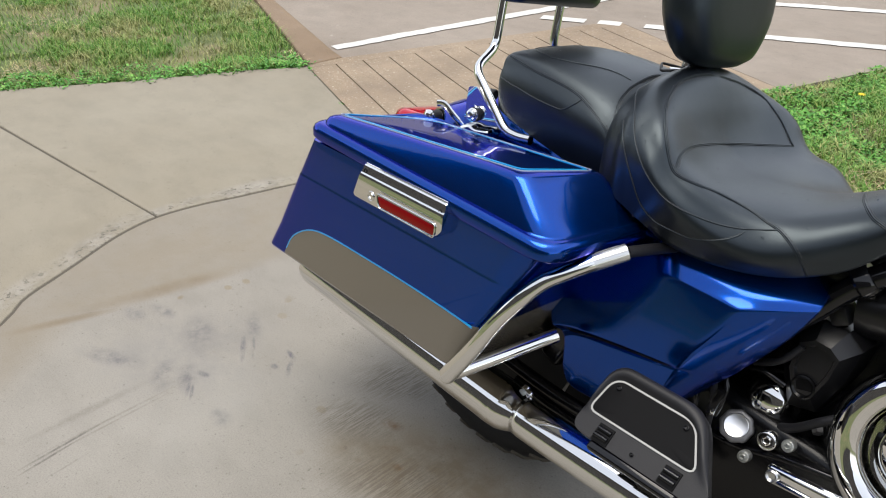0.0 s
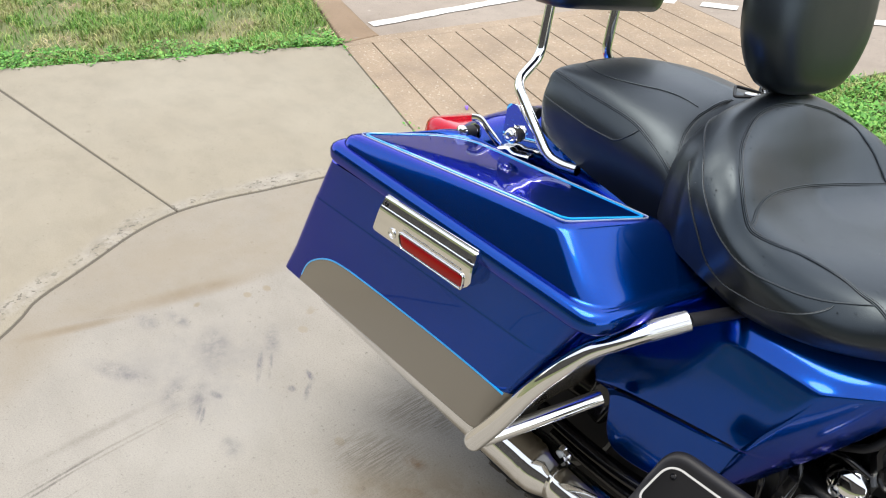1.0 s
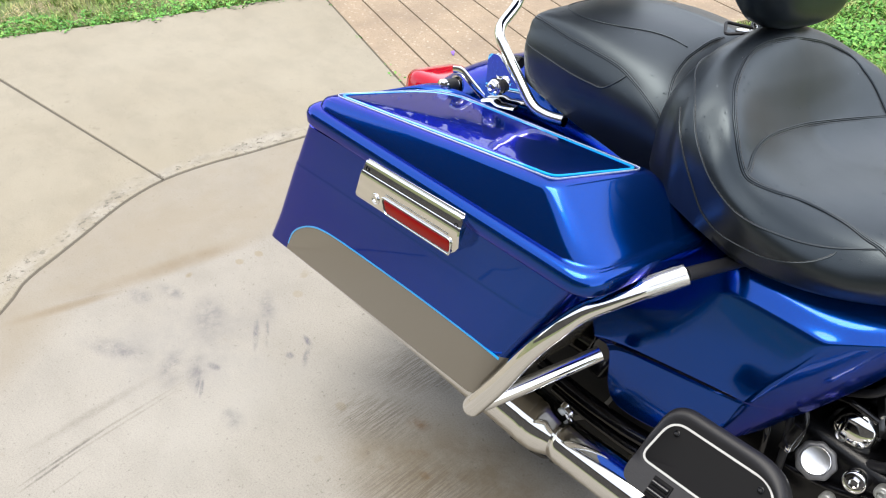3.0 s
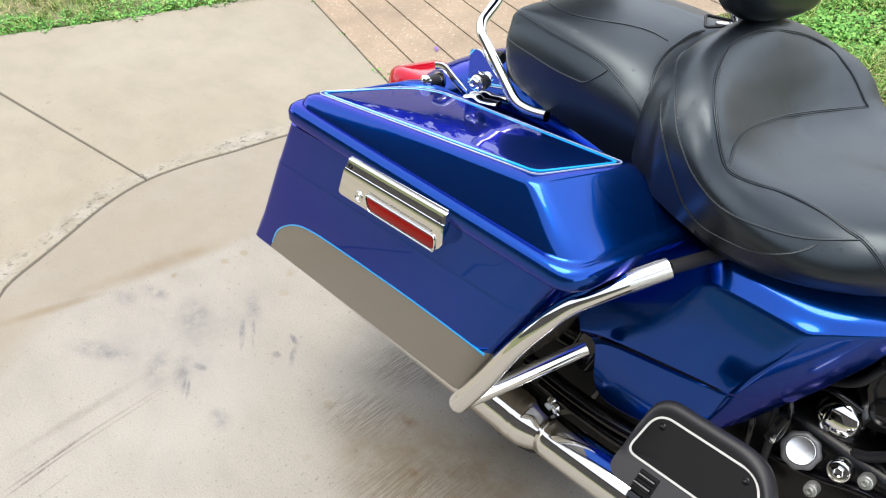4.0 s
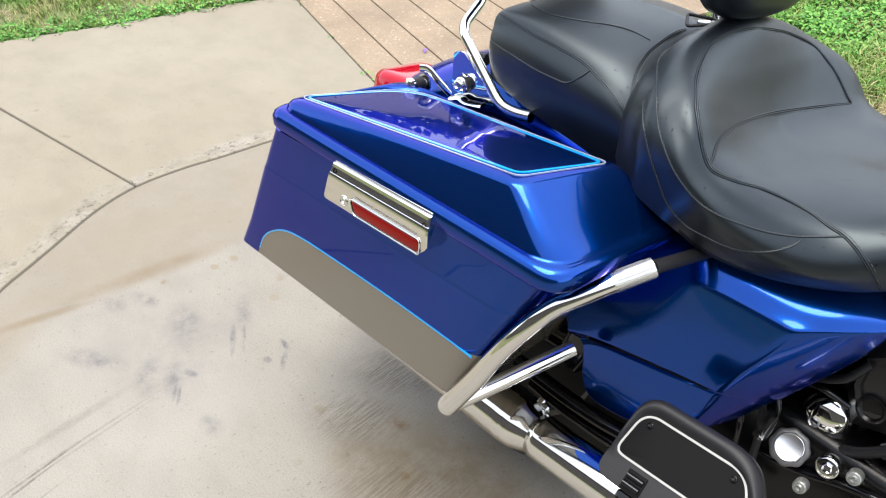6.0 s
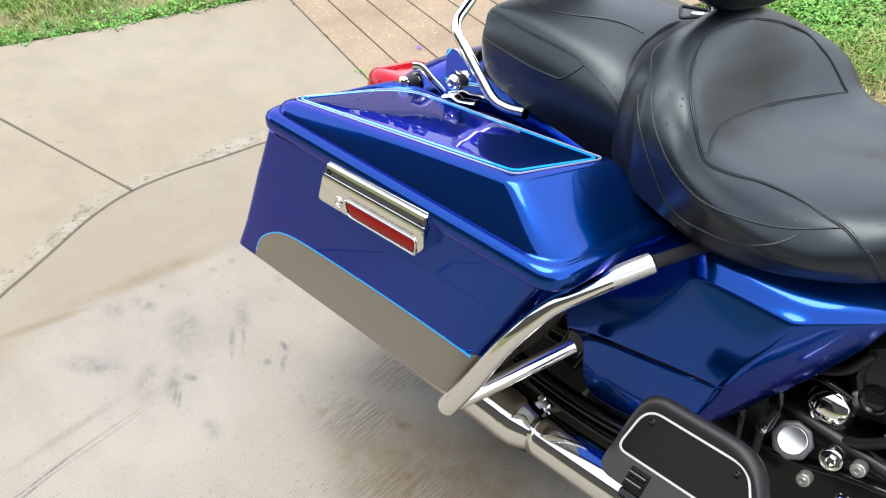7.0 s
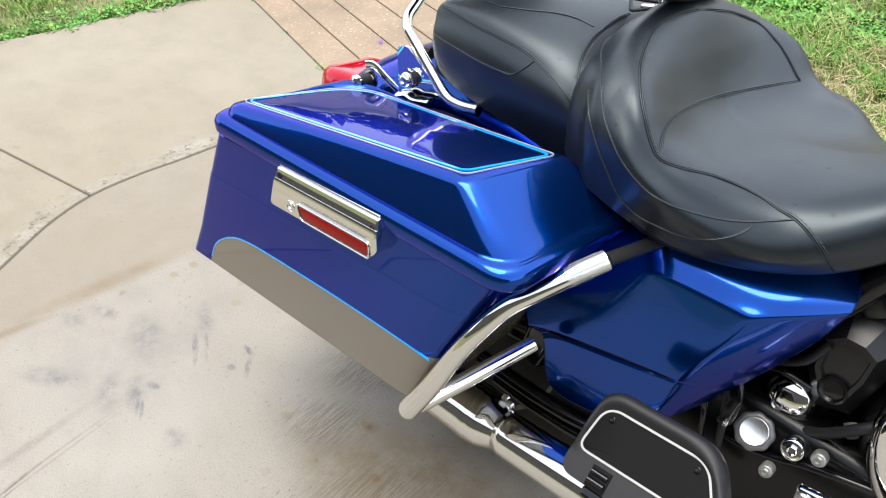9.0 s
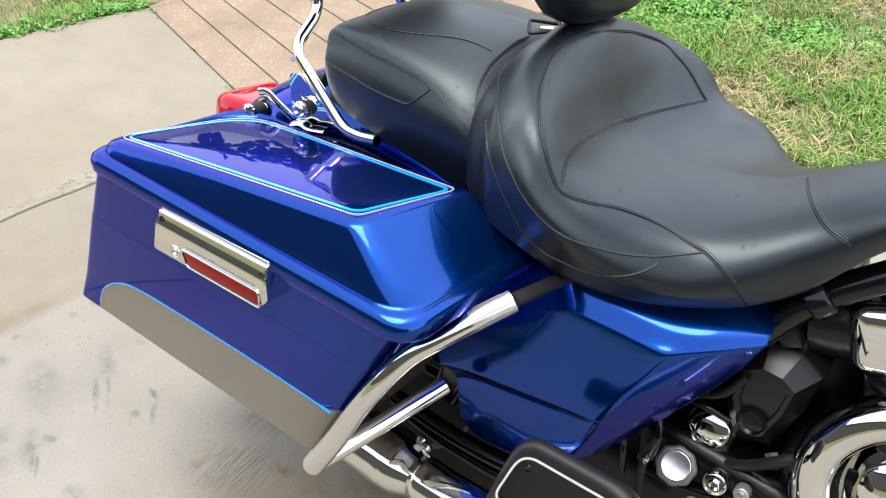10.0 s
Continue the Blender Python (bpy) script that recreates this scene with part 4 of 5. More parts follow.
def seam(rows, path, parent, n=70, stitched=True, piped=True):
    """A seam on a seat along (x, share from crown to bottom, minus on the far side): sunk welts and a row of stitches."""
    pts = catmull([on_seat(rows, share(rows, x), abs(k), -1 if k >= 0 else 1) for x, k in path], n)
    nrms = catmull([seat_normal(rows, share(rows, x), abs(k), -1 if k >= 0 else 1) for x, k in path], n)
    offs = []
    for i, (p, up) in enumerate(zip(pts, nrms)):
        t = (pts[min(i + 1, n - 1)] - pts[max(i - 1, 0)]).normalized()
        up = (up - t * up.dot(t)).normalized()
        offs.append((t.cross(up).normalized(), up))
    bm = bmesh.new()
    for d in ((-0.0011, 0.0011) if piped else (0.0,)):
        tube(bm, [p + o * d - u * 0.0006 for p, (o, u) in zip(pts, offs)], 0.0009 if stitched else 0.0007, 10)
    sm = part("seam", bm, m_vinyl, parent, angle=180)
    if stitched:
        bm = bmesh.new()
        fine = catmull(pts, n * 5)
        run, last_p, seg = 0.0, fine[0], []
        shift = 0.0038 if piped else 0.0012
        for k, p in enumerate(fine):
            run += (p - last_p).length
            last_p = p
            o, u = offs[min(k // 5, n - 1)]
            if run % 0.0062 < 0.0043:
                seg.append(p + o * shift + u * 0.0001)
            else:
                if len(seg) > 1:
                    tube(bm, [seg[0], seg[-1]], 0.0006, 4)
                seg = []
        part("stitching", bm, m_thread, sm, "grey thread stitches")


PASS = [(-0.160, 0.80, 0.125, 0.796, 0.140, 0.775, 0.136, 0.75),
        (-0.157, 0.828, 0.138, 0.818, 0.154, 0.777, 0.146, 0.74),
        (-0.143, 0.847, 0.144, 0.832, 0.163, 0.778, 0.152, 0.728),
        (-0.09, 0.857, 0.146, 0.836, 0.172, 0.778, 0.157, 0.714),
        (-0.03, 0.861, 0.147, 0.833, 0.180, 0.770, 0.160, 0.70),
        (0.04, 0.857, 0.147, 0.822, 0.184, 0.757, 0.160, 0.685),
        (0.09, 0.849, 0.144, 0.807, 0.184, 0.747, 0.160, 0.672),
        (0.125, 0.822, 0.138, 0.785, 0.178, 0.727, 0.157, 0.662),
        (0.145, 0.79, 0.132, 0.76, 0.17, 0.712, 0.152, 0.657)]
bm = bmesh.new()
prow = cushion_mesh(bm, PASS, 150, 40)
upright(bm)
pass_seat = part("passenger_seat", bm, m_vinyl, bike, "black vinyl passenger seat with stitched seams", angle=70)
seam(prow, [(-0.156, 0.42), (-0.138, 0.48), (-0.067, 0.56), (-0.025, 0.56), (0.027, 0.56), (0.063, 0.6), (0.101, 0.66), (0.118, 0.7)], pass_seat)
seam(prow, [(-0.15, 0.74), (-0.127, 0.77), (-0.092, 0.79), (-0.044, 0.79), (-0.001, 0.77), (0.018, 0.75), (0.036, 0.66), (0.046, 0.57)], pass_seat, piped=False)
seam(prow, [(-0.142, -0.1), (-0.142, 0.1), (-0.135, 0.26), (-0.103, 0.33), (-0.062, 0.35), (-0.023, 0.32), (0.016, 0.27), (0.045, 0.25), (0.073, 0.25)], pass_seat, stitched=False, piped=False)
seam(prow, [(0.084, -0.2), (0.085, 0.1), (0.085, 0.25), (0.088, 0.32), (0.097, 0.42), (0.112, 0.58), (0.124, 0.74)], pass_seat)
RIDER = [(0.100, 0.79, 0.09, 0.772, 0.150, 0.735, 0.152, 0.70),
         (0.107, 0.838, 0.105, 0.815, 0.174, 0.752, 0.172, 0.698),
         (0.125, 0.868, 0.122, 0.842, 0.192, 0.762, 0.189, 0.692),
         (0.150, 0.878, 0.140, 0.847, 0.208, 0.762, 0.203, 0.687),
         (0.172, 0.863, 0.16, 0.838, 0.229, 0.757, 0.215, 0.680),
         (0.196, 0.822, 0.177, 0.825, 0.236, 0.75, 0.216, 0.671),
         (0.216, 0.781, 0.191, 0.811, 0.24, 0.742, 0.213, 0.662),
         (0.236, 0.753, 0.202, 0.79, 0.242, 0.732, 0.207, 0.652),
         (0.262, 0.740, 0.203, 0.757, 0.239, 0.714, 0.198, 0.638),
         (0.30, 0.733, 0.194, 0.736, 0.228, 0.690, 0.188, 0.630),
         (0.35, 0.734, 0.168, 0.717, 0.204, 0.668, 0.170, 0.627),
         (0.40, 0.741, 0.139, 0.715, 0.178, 0.661, 0.148, 0.631),
         (0.45, 0.760, 0.106, 0.736, 0.152, 0.680, 0.132, 0.647),
         (0.50, 0.786, 0.080, 0.766, 0.122, 0.714, 0.108, 0.676),
         (0.56, 0.815, 0.066, 0.801, 0.104, 0.767, 0.092, 0.742),
         (0.62, 0.834, 0.072, 0.822, 0.09, 0.80, 0.082, 0.772)]
bm = bmesh.new()
rrow = cushion_mesh(bm, RIDER, 240, 40)
upright(bm)
rider_seat = part("rider_seat", bm, m_vinyl, bike, "black vinyl bucket rider seat with stitched seams", angle=70)
seam(rrow, [(0.256, -0.32), (0.229, -0.32), (0.21, -0.32), (0.19, -0.31), (0.177, -0.22), (0.173, -0.1), (0.169, 0.05), (0.166, 0.17), (0.168, 0.26), (0.18, 0.33), (0.198, 0.39), (0.221, 0.43), (0.238, 0.45), (0.25, 0.47), (0.263, 0.49), (0.275, 0.47), (0.293, 0.42), (0.314, 0.37), (0.339, 0.36), (0.363, 0.38), (0.387, 0.44), (0.406, 0.51), (0.425, 0.63), (0.444, 0.79), (0.454, 0.99)], rider_seat, n=150)
seam(rrow, [(0.256, -0.32), (0.242, -0.21), (0.231, -0.09), (0.226, 0.04), (0.231, 0.2), (0.242, 0.3), (0.252, 0.37), (0.261, 0.43), (0.263, 0.49)], rider_seat)
seam(rrow, [(0.115, 0.3), (0.129, 0.49), (0.171, 0.59), (0.194, 0.68), (0.215, 0.74), (0.238, 0.78), (0.266, 0.78), (0.291, 0.74), (0.317, 0.68), (0.341, 0.63), (0.365, 0.58), (0.387, 0.53), (0.406, 0.51)], rider_seat, n=110, piped=False)
seam(rrow, [(0.151, 0.69), (0.173, 0.74), (0.19, 0.81), (0.208, 0.87), (0.226, 0.93), (0.25, 0.94), (0.285, 0.91), (0.312, 0.88), (0.337, 0.81), (0.357, 0.72), (0.369, 0.64), (0.372, 0.59)], rider_seat, n=90, piped=False)
seam(rrow, [(0.451, 0.04), (0.467, 0.23), (0.486, 0.42), (0.503, 0.57), (0.52, 0.7), (0.529, 0.79)], rider_seat)

bm = bmesh.new()
tube(bm, rounded([(0.125, -0.005, 0.862), (0.082, -0.028, 0.866), (0.104, -0.062, 0.860), (0.13, -0.05, 0.866)], 0.006, 4), 0.0022, 8)
part("strap_loop", bm, m_rubber, bike, "thin black strap loop between the seats")
bm = bmesh.new()
box(bm, (0.117, -0.035, 0.862), (0.026, 0.012, 0.008), Matrix.Rotation(radians(30), 3, "Z"), 0.003, 2)
part("strap_buckle", bm, m_chrome, bike, "small chrome buckle")
bm = bmesh.new()
lathe(bm, [(0, 0.0), (0, 0.006), (0.008, 0.006), (0.008, 0.0095), (0.021, 0.0095), (0.0225, 0.008), (0.0225, 0)], (-0.196, -0.147, 0.755), (1, 0.05, 0.1), 20, polygon=lambda th: 1 + 0.05 * math.cos(10 * th))
part("thumb_screw", bm, m_rubber, bike, "black seat thumb screw")


def drops(name, points, parent, seed):
    """Scattered rain drops on a surface: points are (place, normal)."""
    rnd = random.Random(seed)
    bm = bmesh.new()
    for p, nn in points:
        r = rnd.uniform(0.0006, 0.0017)
        t = nn.orthogonal().normalized()
        w = nn.cross(t)
        top = bm.verts.new(p + nn * r * 0.65)
        ring = [bm.verts.new(p + (t * math.cos(a) + w * math.sin(a)) * r - nn * 0.0002) for a in [k * math.pi / 4 for k in range(8)]]
        mid = [bm.verts.new(p + (t * math.cos(a) + w * math.sin(a)) * r * 0.7 + nn * r * 0.45) for a in [k * math.pi / 4 for k in range(8)]]
        for k in range(8):
            k2 = (k + 1) % 8
            bm.faces.new((ring[k], ring[k2], mid[k2], mid[k]))
            bm.faces.new((mid[k], mid[k2], top))
    return tagged(part(name, bm, m_water, parent, "scattered small rain drops", angle=180), kind="stuff")


rnd = random.Random(31)
pl = []
for _ in range(230):
    u, v = rnd.random(), rnd.random()
    a, b_ = Vector(P_RO).lerp(Vector(P_FO), u), Vector(P_RI).lerp(Vector(P_FI), u)
    p = a.lerp(b_, 0.04 + 0.92 * v)
    pl.append((p + Vector((0, 0, 0.002)), Vector((-0.05, -0.05, 1)).normalized()))
drops("rain_spatter", pl, lid, 1)
for rows, ob, cnt, sd in ((rrow, rider_seat, 300, 2), (prow, pass_seat, 120, 3)):
    pl = []
    for _ in range(cnt):
        u, k, sg = rnd.uniform(0.05, 0.95), rnd.uniform(0.02, 0.75), rnd.choice((-1, -1, 1))
        p = on_seat(rows, u, k, sg)
        du, dk = on_seat(rows, min(1, u + 0.01), k, sg) - p, on_seat(rows, u, min(1, k + 0.02), sg) - p
        nn = du.cross(dk)
        if nn.length < 1e-9:
            continue
        nn = nn.normalized()
        if nn.dot(p - Vector((0.2, CY, 0.6))) < 0:
            nn = -nn
        pl.append((p, nn))
    drops("rain_spatter", pl, ob, sd)

# rider backrest pad
bm = bmesh.new()
bo = [(0, 0.872), (0.075, 0.876), (0.118, 0.895), (0.155, 0.945), (0.162, 1.0), (0.15, 1.06), (0.11, 1.105), (0, 1.125)]
out = [Vector((0, y, z)) for y, z in bo] + [Vector((0, -y, z)) for y, z in bo[-2:0:-1]]
out = catmull(out, 64, closed=True)
rings = []
cz = 0.99
for x, k in ((-0.03, 0.55), (-0.036, 0.75), (-0.032, 0.9), (-0.018, 0.98), (0, 1.0), (0.016, 0.975), (0.03, 0.9), (0.038, 0.8), (0.0415, 0.7), (0.043, 0.5), (0.043, 0.25)):
    rings.append([Vector((0.15 + x - (cz - 0.872 + (p.z - cz) * k) * 0.12, CY + 0.012 + p.y * k * 0.84, cz + (p.z - cz) * k)) for p in out])
loft(bm, rings)
upright(bm)
part("rider_backrest", bm, m_vinyl, bike, "black vinyl rider backrest pad", angle=80)
bm = bmesh.new()
tube(bm, [(0.115, CY, 0.82), (0.118, CY, 0.90)], 0.012, 12)
upright(bm)
part("backrest_post", bm, m_chrome, bike, "chrome backrest post")

# sissy bar
for s in (-1, 1):
    bm = bmesh.new()
    pts = rounded([(-0.052, CY + s * 0.163, 0.6995), (-0.083, CY + s * 0.162, 0.6955), (-0.118, CY + s * 0.160, 0.698), (-0.224, CY + s * 0.150, 0.786), (-0.246, CY + s * 0.084, 0.822), (-0.246, CY + s * 0.083, 0.99)], 0.022, 8)
    tube(bm, pts, 0.0090, 16, flat=((0, 1, 0), 0.8))
    upright(bm)
    if s == -1:
        sissy = part("sissy_bar", bm, m_chrome, bike, "chrome passenger sissy bar")
    else:
        part("upright", bm, m_chrome, sissy)
bm = bmesh.new()
rings = []
for x, k in ((-0.03, 0.8), (-0.034, 0.92), (-0.02, 1), (0.02, 1), (0.045, 0.95), (0.055, 0.8)):
    rings.append(ring4([(-0.228 + x, CY - 0.135 * k, 0.98 - 0.07 * k), (-0.228 + x, CY + 0.135 * k, 0.98 - 0.07 * k), (-0.228 + x, CY + 0.135 * k, 1.04 + 0.08 * k), (-0.228 + x, CY - 0.135 * k, 1.04 + 0.08 * k)], 0.03, 6, 6))
loft(bm, rings)
upright(bm)
part("sissy_bar_pad", bm, m_vinyl, bike, "black vinyl passenger backrest pad", angle=60)
bm = bmesh.new()
sp = [Vector((x, 0, z)) for x, z in ((-0.221, 0.764), (-0.199, 0.768), (-0.135, 0.703), (-0.150, 0.684), (-0.236, 0.682))]
loft(bm, [[Vector((p.x, y - (p.z - 0.71) * 0.16, p.z)) for p in rounded(sp + sp[:2], 0.008, 5)[1:-1]] for y in (-0.157, -0.1625)])
part("side_plate", bm, m_chrome, sissy, "chrome sissy bar side plate", angle=30)
bm = bmesh.new()
lathe(bm, [(0, 0.013), (0.002, 0.013), (0.0025, 0.0115), (0.004, 0.0115), (0.0045, 0.010), (0.009, 0.0095), (0.0105, 0.0075), (0.0108, 0.0045), (0.008, 0.0045), (0.008, 0)], (-0.2, -0.172, 0.715), (0, -1, 0.12), 28)
bolt = part("bolt", bm, m_chrome, sissy, "chrome button head bolt")
bm = bmesh.new()
lathe(bm, [(0, 0), (0, 0.0135), (0.008, 0.0135), (0.008, 0)], (-0.2, -0.164, 0.715), (0, -1, 0.12), 28)
part("rubber_washer", bm, m_rubber, bolt, "black rubber washer")
bm = bmesh.new()
lathe(bm, [(0, 0.0085), (0.0015, 0.0085), (0.0022, 0.0075), (0.0015, 0.0062), (0.0006, 0.0058), (0.0006, 0)], (-0.198, -0.164, 0.735), (0, -1, 0.12), 24)
part("hole_plug", bm, m_chrome, sissy)
# bent foot of the side plate
bm = bmesh.new()
tube(bm, rounded([(-0.228, -0.166, 0.684), (-0.205, -0.168, 0.694), (-0.19, -0.170, 0.690), (-0.15, -0.172, 0.697)], 0.008, 4), 0.008, 12, flat=((0, -0.3, 1), 0.3))
part("plate_foot", bm, m_chrome, sissy)

# rear fender
bm = bmesh.new()
rings = []
for i in range(40):
    a = radians(20 + i * 4.0)
    R = 0.430 + 0.03 * max(0.0, (i * 4.0 + 20 - 115) / 60)
    c = Vector((-0.14, CY, AZ - 0.015))
    ring = []
    for j in range(25):
        b_ = -1 + 2 * j / 24
        w = 0.128
        prof_y = w * math.sin(b_ * math.pi / 2)
        drop = 0.09 * (1 - math.cos(b_ * math.pi / 2)) ** 1.3
        rr = R - drop
        ring.append(Vector((c.x + math.cos(a) * rr, c.y + prof_y, c.z + math.sin(a) * rr)))
    rings.append(ring)
vs = [[bm.verts.new(p) for p in r] for r in rings]
for A, B in zip(vs, vs[1:]):
    for j in range(24):
        bm.faces.new((A[j], A[j + 1], B[j + 1], B[j]))
upright(bm)
fender = part("rear_fender", bm, m_blue, bike, "glossy metallic blue rear fender", angle=80)
fender.modifiers.new("thick", "SOLIDIFY").thickness = 0.003

# tail light
bm = bmesh.new()
rings = []
for x, k in ((-0.523, 0.45), (-0.52, 0.74), (-0.511, 0.92), (-0.49, 1.0), (-0.45, 1.0), (-0.40, 0.97)):
    zc = 0.606
    rings.append(ring4([(x, CY - 0.094 * k, zc - 0.03 * k), (x, CY + 0.055 * k, zc - 0.03 * k), (x, CY + 0.05 * k, zc + 0.032 * k), (x, CY - 0.086 * k, zc + 0.032 * k)], 0.022 * k, 6, 6))
loft(bm, rings)
upright(bm)
part("tail_light", bm, m_red, bike, "red plastic tail light lens", angle=60)
# docking point with bracket
bm = bmesh.new()
lathe(bm, [(0, 0.008), (0, 0.015), (0.004, 0.015), (0.004, 0.009), (0.03, 0.009), (0.03, 0.014), (0.034, 0.014), (0.036, 0.01), (0.038, 0.006), (0.038, 0)], (-0.318, -0.142, 0.680), (0, -1, 0), 24)
dock = part("docking_post", bm, m_chrome, bike, "chrome docking post")
bm = bmesh.new()
lathe(bm, [(0, 0.0), (0, 0.012), (0.02, 0.012), (0.02, 0.0)], (-0.318, -0.149, 0.680), (0, -1, 0), 24)
part("bushing", bm, m_rubber, dock, "black rubber bushing")
bm = bmesh.new()
tube(bm, rounded([(-0.333, -0.14, 0.70), (-0.313, -0.14, 0.705), (-0.288, -0.138, 0.688), (-0.253, -0.134, 0.668)], 0.015), 0.007, 12, flat=((0, 1, 0), 0.4))
part("bracket", bm, m_chrome, dock)

# fuel tank end
bm = bmesh.new()
rings = []
for x, w, zb, zt in ((0.585, 0.06, 0.745, 0.775), (0.60, 0.09, 0.735, 0.80), (0.66, 0.13, 0.72, 0.84), (0.75, 0.15, 0.71, 0.87), (0.95, 0.15, 0.70, 0.89), (1.05, 0.1, 0.72, 0.86)):
    rings.append(ring4([(x, CY - w, zb), (x, CY + w, zb), (x, CY + w, zt), (x, CY - w, zt)], min(w, zt - zb) * 0.45, 6, 4))
loft(bm, rings)
upright(bm)
part("fuel_tank", bm, m_blue, bike, "glossy metallic blue fuel tank", angle=60)

# frame tubes
bm = bmesh.new()
tube(bm, rounded([(0.33, -0.105, 0.40), (0.44, -0.095, 0.565), (0.508, -0.078, 0.661), (0.60, -0.055, 0.728), (1.0, -0.02, 0.785)], 0.04), 0.0175, 18)
part("frame_tube", bm, m_black, bike, "black frame tube")
bm = bmesh.new()
lathe(bm, [(-0.012, 0.024), (-0.008, 0.027), (0.008, 0.025), (0.012, 0.022)], (0.508, -0.077, 0.660), (0.8, 0.2, 0.75), 20)
part("frame_lug", bm, m_black, bike, "black frame lug")
# passenger footboard, folded up on its hinges: rubber pad with a rolled rim, flat insert and white line
FB = Vector((0.361, -0.305, 0.4465))
FB_TILT = radians(45)
FB_D, FB_N = Vector((0, -math.cos(FB_TILT), -math.sin(FB_TILT))), Vector((0, -math.sin(FB_TILT), math.cos(FB_TILT)))
FB_ROT = Matrix((Vector((1, 0, 0)), -FB_D, FB_N)).transposed()


def board_pt(u, v, h=0.0):
    """u along the machine, v down the face of the board, h out of it."""
    return FB + Vector((u, 0, 0)) + FB_D * v + FB_N * h


def even_ring(corners, radii, count=96):
    """A closed outline with rounded corners, sampled at even steps from the first corner on."""
    cs = [Vector((u, v, 0)) for u, v in corners]
    dense = []
    for k, b in enumerate(cs):
        a, c = cs[k - 1], cs[(k + 1) % len(cs)]
        p, q = b + (a - b).normalized() * radii[k], b + (c - b).normalized() * radii[k]
        dense += [(1 - t) ** 2 * p + 2 * t * (1 - t) * b + t * t * q for t in [j / 10 for j in range(11)]]
    dense.append(dense[0])
    run = [0.0]
    for a, b in zip(dense, dense[1:]):
        run.append(run[-1] + (b - a).length)
    out, j = [], 0
    for i in range(count):
        w = run[-1] * i / count
        while run[j + 1] < w:
            j += 1
        out.append(dense[j].lerp(dense[j + 1], (w - run[j]) / max(1e-9, run[j + 1] - run[j])))
    return out


TRIM = even_ring([(-0.072, -0.0115), (-0.081, 0.0505), (0.1035, 0.0505), (0.066, -0.0115)], [0.022, 0.014, 0.017, 0.020])
RIM = even_ring([(-0.083, -0.036), (-0.091, 0.086), (0.145, 0.088), (0.072, -0.036)], [0.032, 0.020, 0.020, 0.034])


def board_ring(k, h):
    """k 0: the trim line, 1: the outer edge."""
    return [board_pt(p.x + (q.x - p.x) * k, p.y + (q.y - p.y) * k, h) for p, q in zip(TRIM, RIM)]


def rolled(k, full):
    """The rim is rolled up along the top and front edges and flat below the trim line."""
    out = []
    for p, q in zip(TRIM, RIM):
        m = p.lerp(q, k)
        lift = min(1.0, max(0.0, (0.055 - m.y) / 0.03))
        out.append(board_pt(m.x, m.y, full * lift))
    return out


bm = bmesh.new()
loft(bm, [board_ring(0.9, -0.030), board_ring(1.0, -0.024), rolled(1.0, -0.004), rolled(0.95, 0.001), rolled(0.84, 0.005), rolled(0.66, 0.0075), rolled(0.45, 0.0072), rolled(0.26, 0.0045), rolled(0.12, 0.0012), board_ring(0.02, 0.0)])
footboard = part("footboard", bm, m_rubber, bike, "black rubber passenger footboard with white trim line, folded up", angle=60)
bm = bmesh.new()
ribbon(bm, [board_pt(p.x, p.y) for p in TRIM], FB_N, 0.0028, 0.0014, closed=True)
part("trim_line", bm, m_white, footboard, "thin white trim line")
mid = sum(TRIM, Vector()) / len(TRIM)
bm = bmesh.new()
loft(bm, [[board_pt(mid.x + (p.x - mid.x) * k, mid.y + (p.y - mid.y) * k, h) for p in TRIM] for k, h in ((0.985, 0.0002), (0.965, 0.0011), (0.5, 0.0012))])
part("insert", bm, m_insert, footboard, "flat black rubber insert", angle=30)
for u, v, r in ((-0.058, 0.001, 0.004), (0.058, 0.001, 0.004), (0.014, 0.074, 0.0028)):
    bm = bmesh.new()
    lathe(bm, [(0, r), (0.0028, r), (0.0034, r * 0.7), (0.0024, r * 0.4), (0.0024, 0)], board_pt(u, v, 0.0004), FB_N, 16)
    part("screw", bm, m_blackmat, footboard)
for u in (-0.038, 0.076):
    bm = bmesh.new()
    box(bm, board_pt(u, 0.072, 0.0005), (0.027, 0.028, 0.004), FB_ROT, 0.001)
    hinge = part("hinge", bm, m_insert, footboard, "recess of the footboard hinge")
    for dv, hh in ((0.066, 0.0042), (0.077, 0.0052)):
        bm = bmesh.new()
        tube(bm, [board_pt(u - 0.0115, dv, hh - 0.002), board_pt(u + 0.0115, dv, hh - 0.002)], 0.0042, 14)
        part("hinge_barrel", bm, m_black, hinge, "gloss black hinge barrel", angle=60)
bm = bmesh.new()
box(bm, board_pt(0.022, 0.093, -0.014), (0.15, 0.016, 0.024), FB_ROT, 0.005, 3)
box(bm, (0.345, -0.27, 0.372), (0.055, 0.12, 0.026), None, 0.006, 3)
part("footboard_bracket", bm, m_black, bike, "black footboard bracket")

# gearbox side and engine parts
for name, c, s, r, bev in (("gearbox_case", (0.44, -0.01, 0.28), (0.40, 0.16, 0.22), 8, 0.025), ("engine_case", (0.46, 0.08, 0.42), (0.36, 0.14, 0.30), 0, 0.04), ("crank_case", (0.66, -0.02, 0.34), (0.30, 0.10, 0.24), 0, 0.03)):
    bm = bmesh.new()
    box(bm, c, s, Matrix.Rotation(radians(r), 3, "Y"), bev, 3)
    part(name, bm, m_blackmat, bike, "black engine and gearbox case")
